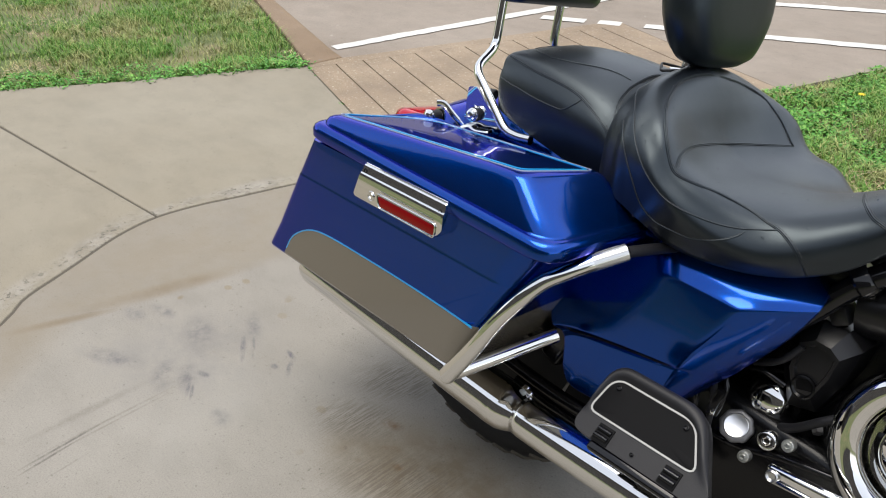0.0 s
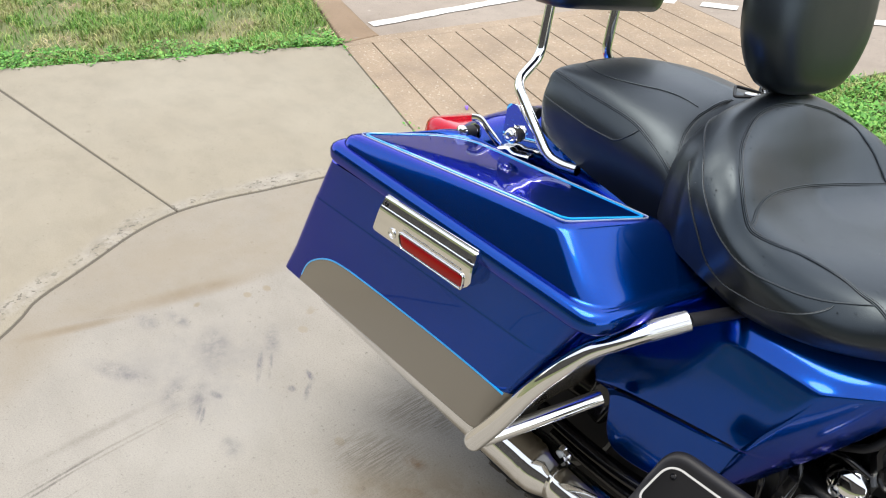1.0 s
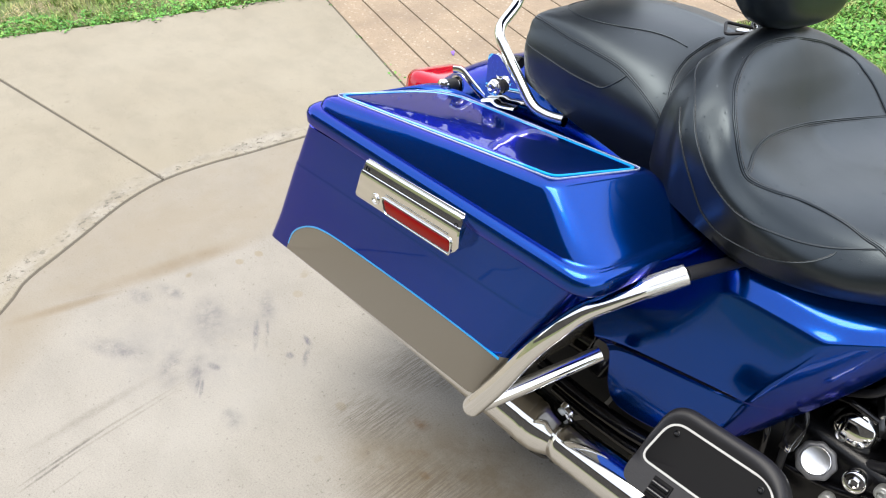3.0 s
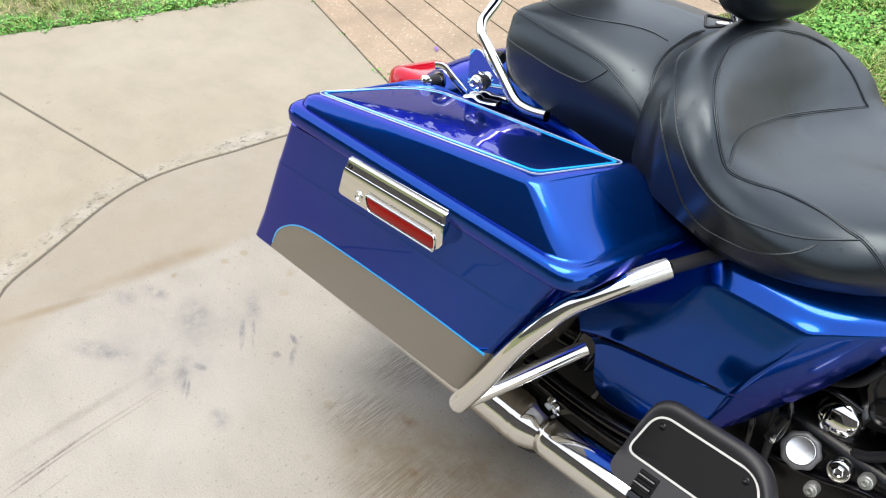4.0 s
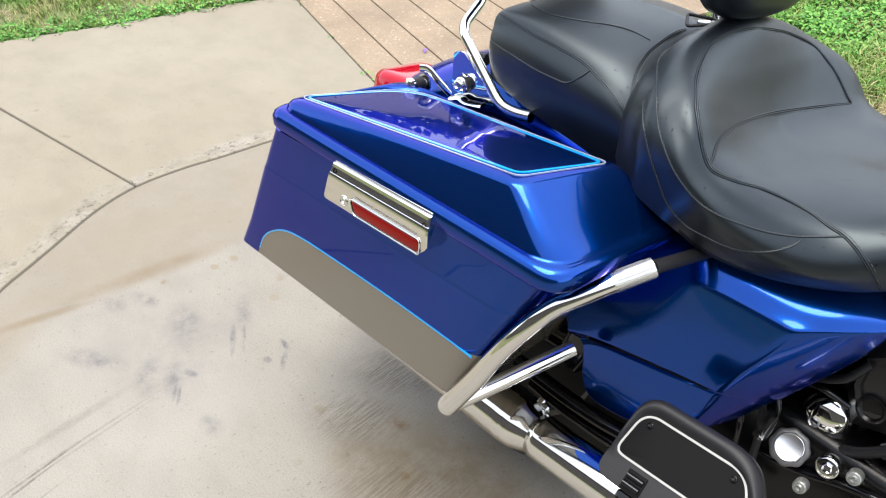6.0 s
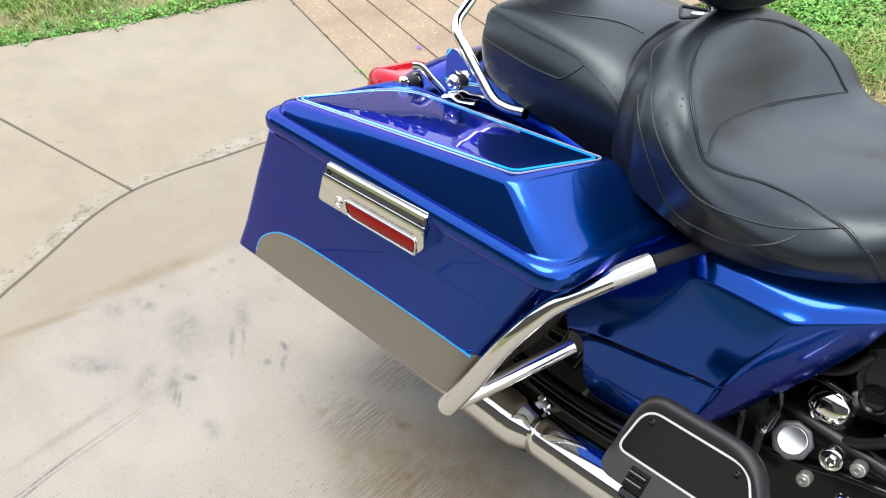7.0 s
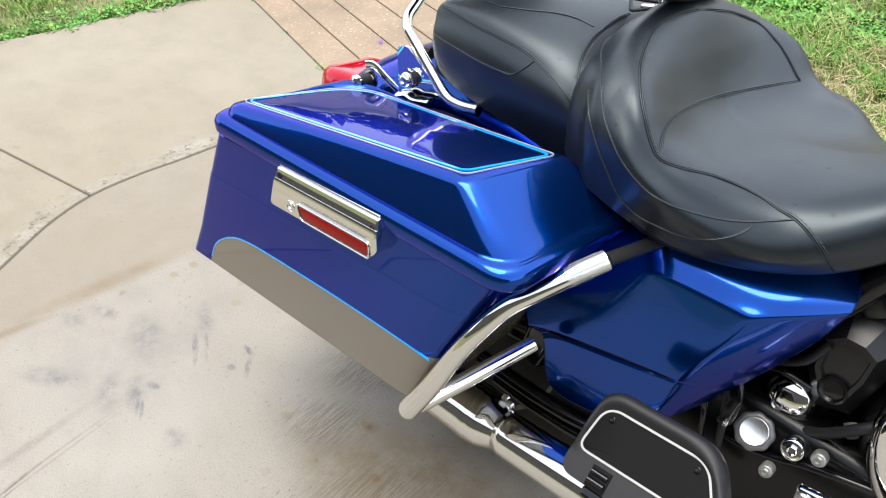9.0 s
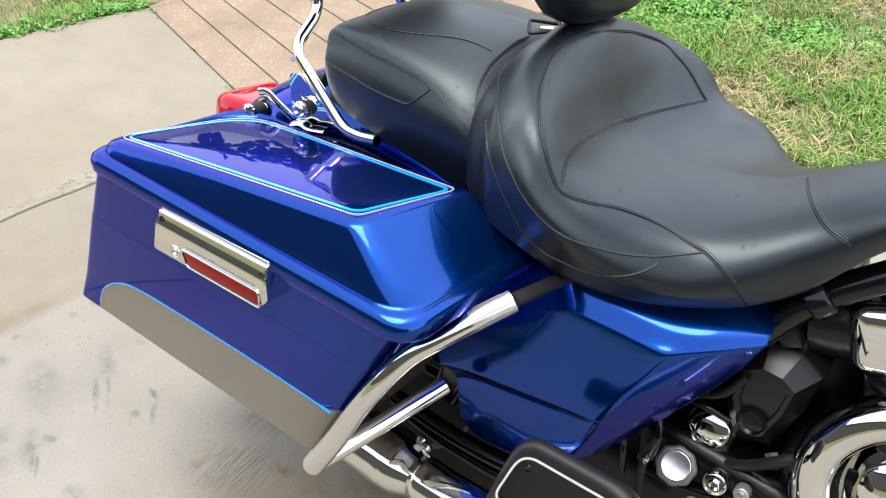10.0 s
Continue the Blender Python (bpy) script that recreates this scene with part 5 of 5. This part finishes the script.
# moulded ribs of the case round the filler
bm = bmesh.new()
tube(bm, catmull([(0.36, -0.09, 0.315), (0.40, -0.095, 0.320), (0.44, -0.095, 0.328), (0.475, -0.095, 0.34), (0.52, -0.095, 0.35), (0.60, -0.09, 0.36)], 30), 0.006, 10)
part("case_rib", bm, m_black, bike)
CAP, CAX = Vector((0.4035, -0.0930, 0.3515)), Vector((0.2, -1, 0.7))
bm = bmesh.new()
lathe(bm, [(-0.012, 0.018), (0.0, 0.02), (0.001, 0.0255), (0.003, 0.0268), (0.013, 0.0268), (0.0155, 0.0245), (0.0155, 0.0205), (0.0135, 0.0198)], CAP, CAX, 64, polygon=lambda th: 1 + 0.035 * math.cos(8 * th))
cap = part("oil_cap", bm, m_capgrey, bike, "grey scalloped oil filler cap with bright disc", angle=50)
bm = bmesh.new()
lathe(bm, [(-0.002, 0.0192), (0.0012, 0.0192), (0.0016, 0.0184), (0.0012, 0.0176), (0.0012, 0)], CAP + CAX.normalized() * 0.0135, CAX, 48)
part("cap_disc", bm, m_turned, cap, "bright turned metal disc")
for p, r, mt in (((0.459, -0.104, 0.364), 0.0158, m_chrome), ((0.496, -0.121, 0.385), 0.0098, m_bolt), ((0.444, -0.138, 0.339), 0.0095, m_bolt)):
    bm = bmesh.new()
    lathe(bm, [(-0.012, r), (0.003, r), (0.0055, r * 0.92), (0.0065, r * 0.8), (0.0065, r * 0.52)], p, (0.1, -1, 0.35), 32)
    bolt = part("case_bolt", bm, mt, bike, "round metal case bolt")
    bm = bmesh.new()
    lathe(bm, [(0.0, r * 0.5), (0.0105, r * 0.5), (0.0115, r * 0.42), (0.007, r * 0.28), (0.007, 0)], p, (0.1, -1, 0.35), 24, polygon=hexa(6))
    part("bolt_head", bm, mt, bolt)
# starter end cover
bm = bmesh.new()
lathe(bm, [(-0.06, 0.0365), (-0.012, 0.0375), (0.0, 0.037), (0.010, 0.0325), (0.017, 0.024), (0.021, 0.012), (0.022, 0)], (0.425, -0.055, 0.406), (0.05, -1, 0.22), 48)
part("starter_cover", bm, m_chrome, bike, "domed chrome starter motor cover", angle=60)
bm = bmesh.new()
lathe(bm, [(-0.006, 0.0085), (0.003, 0.0085), (0.004, 0.0068), (0.001, 0.0045), (0.001, 0)], (0.4165, -0.0745, 0.397), (-0.1, -1, 0.1), 24)
part("starter_screw", bm, m_satin, bike)
bm = bmesh.new()
lathe(bm, [(-0.05, 0.045), (-0.03, 0.047), (-0.012, 0.044), (-0.012, 0.037)], (0.426, -0.047, 0.405), (0.05, -1, 0.22), 40)
part("starter_housing", bm, m_black, bike, "gloss black starter housing", angle=60)
bm = bmesh.new()
octo = [(0.436, 0.551), (0.470, 0.574), (0.507, 0.570), (0.534, 0.550), (0.524, 0.490), (0.500, 0.425), (0.456, 0.415), (0.430, 0.480)]
cx, cz = sum(p[0] for p in octo) / 8, sum(p[1] for p in octo) / 8
loft(bm, [[Vector((cx + (x - cx) * k, y, cz + (z - cz) * k)) for x, z in octo] for y, k in ((0.0, 1.0), (-0.062, 1.0), (-0.066, 0.97), (-0.086, 0.66), (-0.089, 0.62), (-0.089, 0.5), (-0.084, 0.46), (-0.084, 0.3))])
solenoid = part("solenoid_housing", bm, m_satinblack, bike, "black faceted starter solenoid housing", angle=20)
for p, s in (((0.487, -0.05, 0.588), (0.028, 0.04, 0.03)), ((0.462, -0.07, 0.585), (0.02, 0.03, 0.016)), ((0.437, -0.085, 0.56), (0.022, 0.02, 0.02))):
    bm = bmesh.new()
    box(bm, p, s, Matrix.Rotation(radians(-30), 3, "Y"), 0.005, 2)
    part("housing_lug", bm, m_satinblack, solenoid)
bm = bmesh.new()
lathe(bm, [(-0.004, 0.019), (0.004, 0.019), (0.005, 0.016), (0.002, 0.013), (0.002, 0)], (0.478, -0.086, 0.468), (0, -1, 0.1), 28)
part("housing_plug", bm, m_blackmat, solenoid)
bm = bmesh.new()
tube(bm, [(0.50, -0.01, 0.600), (0.66, 0.0, 0.625)], 0.05, 32)
part("intake_duct", bm, m_satinblack, bike, "black round intake duct")
for pts, r, mt in (([(0.385, -0.03, 0.400), (0.402, -0.050, 0.374), (0.430, -0.066, 0.366), (0.470, -0.078, 0.384), (0.495, -0.085, 0.405), (0.53, -0.09, 0.44), (0.58, -0.06, 0.47)], 0.0075, m_rubber),
                   ([(0.352, -0.12, 0.455), (0.366, -0.135, 0.425), (0.372, -0.135, 0.385), (0.372, -0.13, 0.30)], 0.0055, m_rubber),
                   ([(0.365, -0.115, 0.46), (0.384, -0.13, 0.43), (0.384, -0.135, 0.40), (0.378, -0.13, 0.375)], 0.0045, m_black),
                   ([(0.33, -0.13, 0.43), (0.345, -0.14, 0.39), (0.345, -0.13, 0.33)], 0.005, m_black),
                   ([(0.40, -0.09, 0.47), (0.44, -0.10, 0.50), (0.46, -0.09, 0.53)], 0.006, m_rubber),
                   ([(0.39, -0.085, 0.455), (0.42, -0.10, 0.47), (0.455, -0.095, 0.46)], 0.0045, m_black)):
    bm = bmesh.new()
    tube(bm, catmull(pts, 24), r, 10)
    part("cable", bm, mt, bike, "black cable sheath")
bm = bmesh.new()
box(bm, (0.379, -0.143, 0.405), (0.014, 0.010, 0.05), Matrix.Rotation(radians(12), 3, "Y"), 0.002)
clip = part("cable_connector", bm, m_blackmat, bike, "black cable connector")
bm = bmesh.new()
box(bm, (0.381, -0.149, 0.388), (0.006, 0.005, 0.009), None, 0.0012)
part("clip", bm, m_chrome, clip, "bright metal clip")
bm = bmesh.new()
lathe(bm, [(-0.012, 0.009), (0.005, 0.009), (0.007, 0.0075), (0.007, 0)], (0.510, -0.062, 0.399), (0.5, -0.6, -0.5), 24, polygon=hexa(6))
part("hex_fitting", bm, m_capgrey, bike, "grey hexagonal fitting")
# rear cylinder with rocker cover
cyl_ax = Vector((-0.28, 0, 1)).normalized()
base = Vector((0.715, 0.01, 0.36))
for i in range(11):
    bm = bmesh.new()
    c = base + cyl_ax * (0.08 + i * 0.0165)
    lathe(bm, [(0, 0.055), (0, 0.096), (0.0015, 0.098), (0.004, 0.098), (0.0055, 0.096), (0.0055, 0.055)], c, cyl_ax, 40)
    part("fin", bm, m_fin, bike, "black engine cooling fin with bright edge")
bm = bmesh.new()
lathe(bm, [(0.06, 0.06), (0.28, 0.06)], base, cyl_ax, 24)
part("cylinder", bm, m_black, bike, "black engine cylinder")
bm = bmesh.new()
rm = Matrix.Rotation(radians(-15.6), 3, "Y")
box(bm, base + cyl_ax * 0.293, (0.19, 0.18, 0.09), rm, 0.022, 5)
rocker = part("rocker_cover", bm, m_chrome, bike, "chrome rocker cover", angle=60)
bm = bmesh.new()
box(bm, base + cyl_ax * 0.343, (0.14, 0.13, 0.03), rm, 0.014, 4)
part("rocker_top", bm, m_chrome, rocker, angle=60)
# air cleaner
ACC, ACA = (0.657, -0.078, 0.447), (0.10, -1, 0.12)
bm = bmesh.new()
ring_profile = [(-0.06, 0.100), (-0.03, 0.115)] + [(0.0 + 0.030 * math.cos(a), 0.100 + 0.025 * math.sin(a)) for a in [radians(110 - 12 * k) for k in range(18)]] + [(-0.02, 0.066), (-0.02, 0)]
lathe(bm, ring_profile, ACC, ACA, 96)
for v in bm.verts:
    v.co.z = ACC[2] + (v.co.z - ACC[2]) * 1.08
aircl = part("air_cleaner", bm, m_chrome, bike, "round chrome air cleaner cover", angle=80)
bm = bmesh.new()
lathe(bm, [(-0.018, 0.058), (0.012, 0.056), (0.020, 0.048), (0.024, 0.025), (0.025, 0)], ACC, ACA, 48)
part("centre_insert", bm, m_chrome, aircl, "domed chrome centre")
# chrome linkage
bm = bmesh.new()
box(bm, (0.548, -0.160, 0.358), (0.115, 0.016, 0.03), Matrix.Rotation(radians(-5), 3, "Y"), 0.007, 3)
linkage = part("brake_linkage", bm, m_chrome, bike, "bright chrome rear brake linkage")
bm = bmesh.new()
lathe(bm, [(-0.004, 0.010), (0.004, 0.010), (0.006, 0.008), (0.003, 0.005), (0.003, 0)], (0.503, -0.168, 0.356), (0, -1, 0.1), 24)
part("pivot_bolt", bm, m_satin, linkage)


# ---- lawn ----
def leafy(name, stops, straw):
    m = mat(name, (0.2, 0.3, 0.06), 0.55, spec=0.3)
    n, l, b = nodes_of(m)
    gi = n.new("ShaderNodeNewGeometry")
    c = ramp(m, gi.outputs["Random Per Island"], stops)
    if straw:
        f = ramp(m, noise_tex(m, 2.6, 4, 0.6), [(0.47, grey(0.0)), (0.6, grey(straw))])
        c = mix(m, f, c, ramp(m, gi.outputs["Random Per Island"], [(0.0, (0.2, 0.18, 0.06)), (1.0, (0.44, 0.36, 0.19))]))
    set_color(m, c)
    b.inputs["Subsurface Weight"].default_value = 0.0
    return m


m_blade = leafy("grass_blades", [(0.0, (0.045, 0.135, 0.014)), (0.5, (0.10, 0.235, 0.03)), (0.85, (0.20, 0.31, 0.06)), (1.0, (0.36, 0.33, 0.13))], 0.6)
m_weed = leafy("weed_leaves", [(0.0, (0.04, 0.15, 0.018)), (0.6, (0.085, 0.27, 0.034)), (1.0, (0.19, 0.37, 0.075))], 0)


def inside(p, poly):
    x, y = p
    r = False
    for (x0, y0), (x1, y1) in zip(poly, poly[1:] + poly[:1]):
        if (y0 > y) != (y1 > y) and x < (x1 - x0) * (y - y0) / (y1 - y0) + x0:
            r = not r
    return r


def finish(name, verts, faces, material, label, category):
    me = bpy.data.meshes.new(name)
    me.from_pydata(verts, [], faces)
    me.materials.append(material)
    return tagged(new(name, me), label, category, kind="stuff")


def lawn(name, poly, count, seed, label):
    rnd = random.Random(seed)
    xs, ys = [p[0] for p in poly], [p[1] for p in poly]
    verts, faces = [], []
    k = 0
    while k < count:
        x, y = rnd.uniform(min(xs), max(xs)), rnd.uniform(min(ys), max(ys))
        if not inside((x, y), poly):
            continue
        k += 1
        den = noise.noise((x * 2.1, y * 2.1, seed)) + 0.5 * noise.noise((x * 7, y * 7, seed))
        if den < -0.05 and rnd.random() < 0.72:
            continue
        if any(math.hypot((x - wx) / 1.4, y - wy) < wr * rnd.uniform(0.3, 1.0) for wx, wy, wr in WORN) and rnd.random() < 0.6:
            continue
        a, ln, w = rnd.uniform(0, 6.283), rnd.uniform(0.012, 0.04) * (1 + 0.6 * max(-0.5, den)), rnd.uniform(0.0011, 0.0024)
        lean = rnd.uniform(0.3, 1.5)
        ca, sa = math.cos(a), math.sin(a)
        i = len(verts)
        z0 = -0.021
        ln += 0.008
        verts += [(x - sa * w, y + ca * w, z0), (x + sa * w, y - ca * w, z0),
                  (x + ca * ln * lean * 0.35 - sa * w * 0.8, y + sa * ln * lean * 0.35 + ca * w * 0.8, z0 + ln * 0.65),
                  (x + ca * ln * lean * 0.35 + sa * w * 0.8, y + sa * ln * lean * 0.35 - ca * w * 0.8, z0 + ln * 0.65),
                  (x + ca * ln * lean, y + sa * ln * lean, z0 + ln * 0.9)]
        faces += [(i, i + 1, i + 3, i + 2), (i + 2, i + 3, i + 4)]
    return finish(name, verts, faces, m_blade, label, "grass")


def weeds(name, spots, seed, label, size=(0.008, 0.02)):
    """Clumps of small broad leaves: spots are (x, y, radius, count, height)."""
    rnd = random.Random(seed)
    verts, faces = [], []
    for cx, cy, rad, cnt, hi in spots:
        for _ in range(cnt):
            r, a = rad * math.sqrt(rnd.random()), rnd.uniform(0, 6.283)
            x, y = cx + r * math.cos(a), cy + r * math.sin(a)
            z = -0.015 + hi * rnd.random() * (1 - 0.6 * (r / rad) ** 2)
            d, ln = rnd.uniform(0, 6.283), rnd.uniform(*size)
            w, tilt = ln * rnd.uniform(0.3, 0.48), rnd.uniform(-0.2, 0.9)
            ca, sa, ct, st = math.cos(d), math.sin(d), math.cos(tilt), math.sin(tilt)
            i = len(verts)
            for u, v, dz in ((0, 0, 0), (0.35, 1, 0.06), (0.75, 0.7, 0.03), (1, 0, 0), (0.75, -0.7, 0.03), (0.35, -1, 0.06), (0.5, 0, -0.04)):
                f = u * ln * ct
                verts.append((x + ca * f - sa * v * w, y + sa * f + ca * v * w, z + u * ln * st + dz * ln))
            faces += [(i, i + 1, i + 6), (i + 1, i + 2, i + 6), (i + 2, i + 3, i + 6), (i + 3, i + 4, i + 6), (i + 4, i + 5, i + 6), (i + 5, i, i + 6)]
    return finish(name, verts, faces, m_weed, label, "weeds")


# worn patches of dry straw: x, y, radius
WORN = [(-0.27, 1.56, 0.08), (-0.20, 1.58, 0.09), (-0.22, 1.74, 0.07), (-0.10, 1.72, 0.07), (0.06, 1.77, 0.09), (0.0, 1.69, 0.06), (-0.13, 1.49, 0.09), (-0.05, 1.47, 0.07), (0.11, 1.45, 0.07),
        (0.12, 1.34, 0.10), (0.20, 1.35, 0.09), (0.02, 1.30, 0.08), (-0.35, 1.77, 0.05), (-0.10, 2.28, 0.11), (-0.25, 2.26, 0.10), (0.02, 2.31, 0.10), (0.16, 2.34, 0.10), (-0.02, 2.40, 0.10), (0.36, 1.5, 0.1), (0.3, 1.9, 0.08)]
LAWN_A = [(-3.44, -0.45), (-3.31, -0.20), (-3.02, 0.30), (-2.79, 0.77), (-2.655, 1.02), (-4.04, 1.54), (-6.2, 2.3), (-7.0, -1.0), (-4.0, -1.7), (-3.62, -0.75)]
lb = [ramp_at(1.275, 1.01), ramp_at(1.275, 1.86)]
LAWN_B = lb + [(-0.80, 2.5), (-0.64, 3.08), (1.4, 4.6), (2.4, 4.4), (2.4, 1.0), ramp_at(3.6, 1.07), ramp_at(2.2, 1.01)]
lawn("grass", LAWN_A, 110000, 3, "short patchy green lawn beside the sidewalk")
lawn("grass", LAWN_B, 190000, 5, "short patchy green lawn with dry clippings")
rnd = random.Random(11)
edge_pts = catmull([(x, y, 0) for x, y in grass_edge], 60)
spots = []
for p in edge_pts:
    for _ in range(3):
        o = rnd.random() ** 1.6 * 0.22
        spots.append((p.x - o * 0.92 + rnd.uniform(-0.03, 0.03), p.y + o * 0.2 + rnd.uniform(-0.03, 0.03), rnd.uniform(0.02, 0.06), rnd.randint(14, 34), rnd.uniform(0.02, 0.055)))
weeds("edge_weeds", spots, 21, "low broad-leaved weeds along the lawn edge")
spots = []
for _ in range(1100):
    x, y = rnd.uniform(-0.9, 1.5), rnd.uniform(0.9, 3.2)
    if inside((x, y), LAWN_B) and noise.noise((x * 1.5 + 4, y * 1.5, 2.0)) > (1.85 - y) * 0.5 - 0.1 and all(math.hypot((x - wx) / 1.4, y - wy) > wr + 0.05 for wx, wy, wr in WORN):
        spots.append((x, y, rnd.uniform(0.04, 0.1), rnd.randint(40, 90), rnd.uniform(0.015, 0.035)))
weeds("clover_patch", spots, 22, "bright green clover patches in the lawn", (0.009, 0.02))
def straw(name, spots, seed, label):
    """Dry cut stalks lying in loose patches: spots are (x, y, radius, count)."""
    rnd = random.Random(seed)
    verts, faces = [], []
    for cx, cy, rad, cnt in spots:
        grain = rnd.uniform(0, 3.14)
        for _ in range(cnt):
            r, a = rad * math.sqrt(rnd.random()), rnd.uniform(0, 6.283)
            x, y = cx + r * math.cos(a) * 1.6, cy + r * math.sin(a)
            d, ln, w = grain + rnd.gauss(0, 0.8), rnd.uniform(0.02, 0.075), rnd.uniform(0.0006, 0.0013)
            z, tilt = rnd.uniform(-0.015, 0.014), rnd.uniform(-0.12, 0.2)
            ca, sa = math.cos(d), math.sin(d)
            i = len(verts)
            for u, v, dz in ((0, -1, 0), (0, 1, 0), (0.5, 1, 0.03), (0.5, -1, 0.03), (1, 0.3, 0), (1, -0.3, 0)):
                verts.append((x + ca * u * ln - sa * v * w, y + sa * u * ln + ca * v * w, z + u * ln * tilt + dz * ln))
            faces += [(i, i + 1, i + 2, i + 3), (i + 3, i + 2, i + 4, i + 5)]
    return finish(name, verts, faces, m_straw, label, "straw")


m_straw = leafy("dry_straw", [(0.0, (0.17, 0.11, 0.06)), (0.5, (0.34, 0.24, 0.14)), (1.0, (0.50, 0.39, 0.24))], 0)
spots = []
for _ in range(150):
    x, y = rnd.uniform(-0.9, 2.2), rnd.uniform(0.75, 3.6)
    if inside((x, y), LAWN_B) and noise.noise((x * 1.5 + 4, y * 1.5, 2.0)) < (1.62 - y) * 0.5:
        spots.append((x, y, rnd.uniform(0.05, 0.11), rnd.randint(50, 110)))
spots += [(x, y, r, int(9000 * r * r)) for x, y, r in WORN]
straw("dry_straw", spots, 41, "dry straw and cut grass lying on the lawn")
spots = []
for _ in range(120):
    x, y = rnd.uniform(-6.0, -2.7), rnd.uniform(-0.8, 1.8)
    if inside((x, y), LAWN_A) and noise.noise((x * 1.5, y * 1.5, 7.0)) < -0.05:
        spots.append((x, y, rnd.uniform(0.05, 0.12), rnd.randint(25, 60)))
straw("dry_straw", spots, 42, "thin dry straw in the lawn")
spots = [(-2.084, 0.83, 0.022, 16, 0.025), (-2.06, 0.82, 0.015, 8, 0.02), (-1.755, 0.737, 0.015, 9, 0.02), (-1.665, 0.695, 0.02, 12, 0.03), (-1.62, 0.685, 0.02, 10, 0.02), (-2.56, 1.0, 0.03, 14, 0.02), (-2.48, 0.97, 0.02, 9, 0.02)]
weeds("joint_weeds", spots, 23, "small green weeds growing in the joint", (0.008, 0.018))

# one dandelion in the lawn beyond the seat
flower = new("dandelion")
flower.matrix_world = pose(-0.475, 2.37, -0.015)
tagged(flower, "small yellow dandelion growing in the lawn", "flower")
bm = bmesh.new()
tube(bm, catmull([(0, 0, 0), (0.004, 0.002, 0.05), (0.002, 0, 0.09)], 8), 0.0014, 6)
part("stem", bm, m_weed, flower)
m_petal = mat("yellow_petals", (0.8, 0.6, 0.02), 0.6)
bm = bmesh.new()
for k in range(30):
    a, r, h = k * 2.4, 0.003 + 0.012 * (k / 30) ** 0.5, 0.006 * (1 - k / 30)
    u, w = Vector((math.cos(a), math.sin(a), 0)), Vector((-math.sin(a), math.cos(a), 0))
    c = Vector((0.002, 0, 0.09 + h))
    bm.faces.new([bm.verts.new(c - w * 0.001), bm.verts.new(c + u * r - w * 0.0018), bm.verts.new(c + u * r * 1.2 + Vector((0, 0, 0.001))), bm.verts.new(c + u * r + w * 0.0018), bm.verts.new(c + w * 0.001)])
part("petals", bm, m_petal, flower, "ring of bright yellow petals")

# a fallen violet petal on the ramp
m_violet = mat("violet_petal", (0.16, 0.07, 0.42), 0.55)
bm = bmesh.new()
petal_rows = []
for k in range(7):
    u = k / 6
    half = 0.007 * math.sin(math.pi * (0.12 + 0.8 * u))
    bend = 0.004 + 0.007 * math.sin(math.pi * u) - 0.003 * u
    petal_rows.append([bm.verts.new(((u - 0.5) * 0.034, half * w, bend + 0.002 * abs(w))) for w in (-1, 0, 1)])
for A, B in zip(petal_rows, petal_rows[1:]):
    for k in range(2):
        bm.faces.new((A[k], A[k + 1], B[k + 1], B[k]))
petal = tagged(obj("petal", bm, m_violet, angle=180), "small violet flower petal lying on the ramp", "petal")
petal.modifiers.new("thick", "SOLIDIFY").thickness = 0.0006
petal.matrix_world = pose(-1.643, 0.962, 0.0, 0, 0, -35)
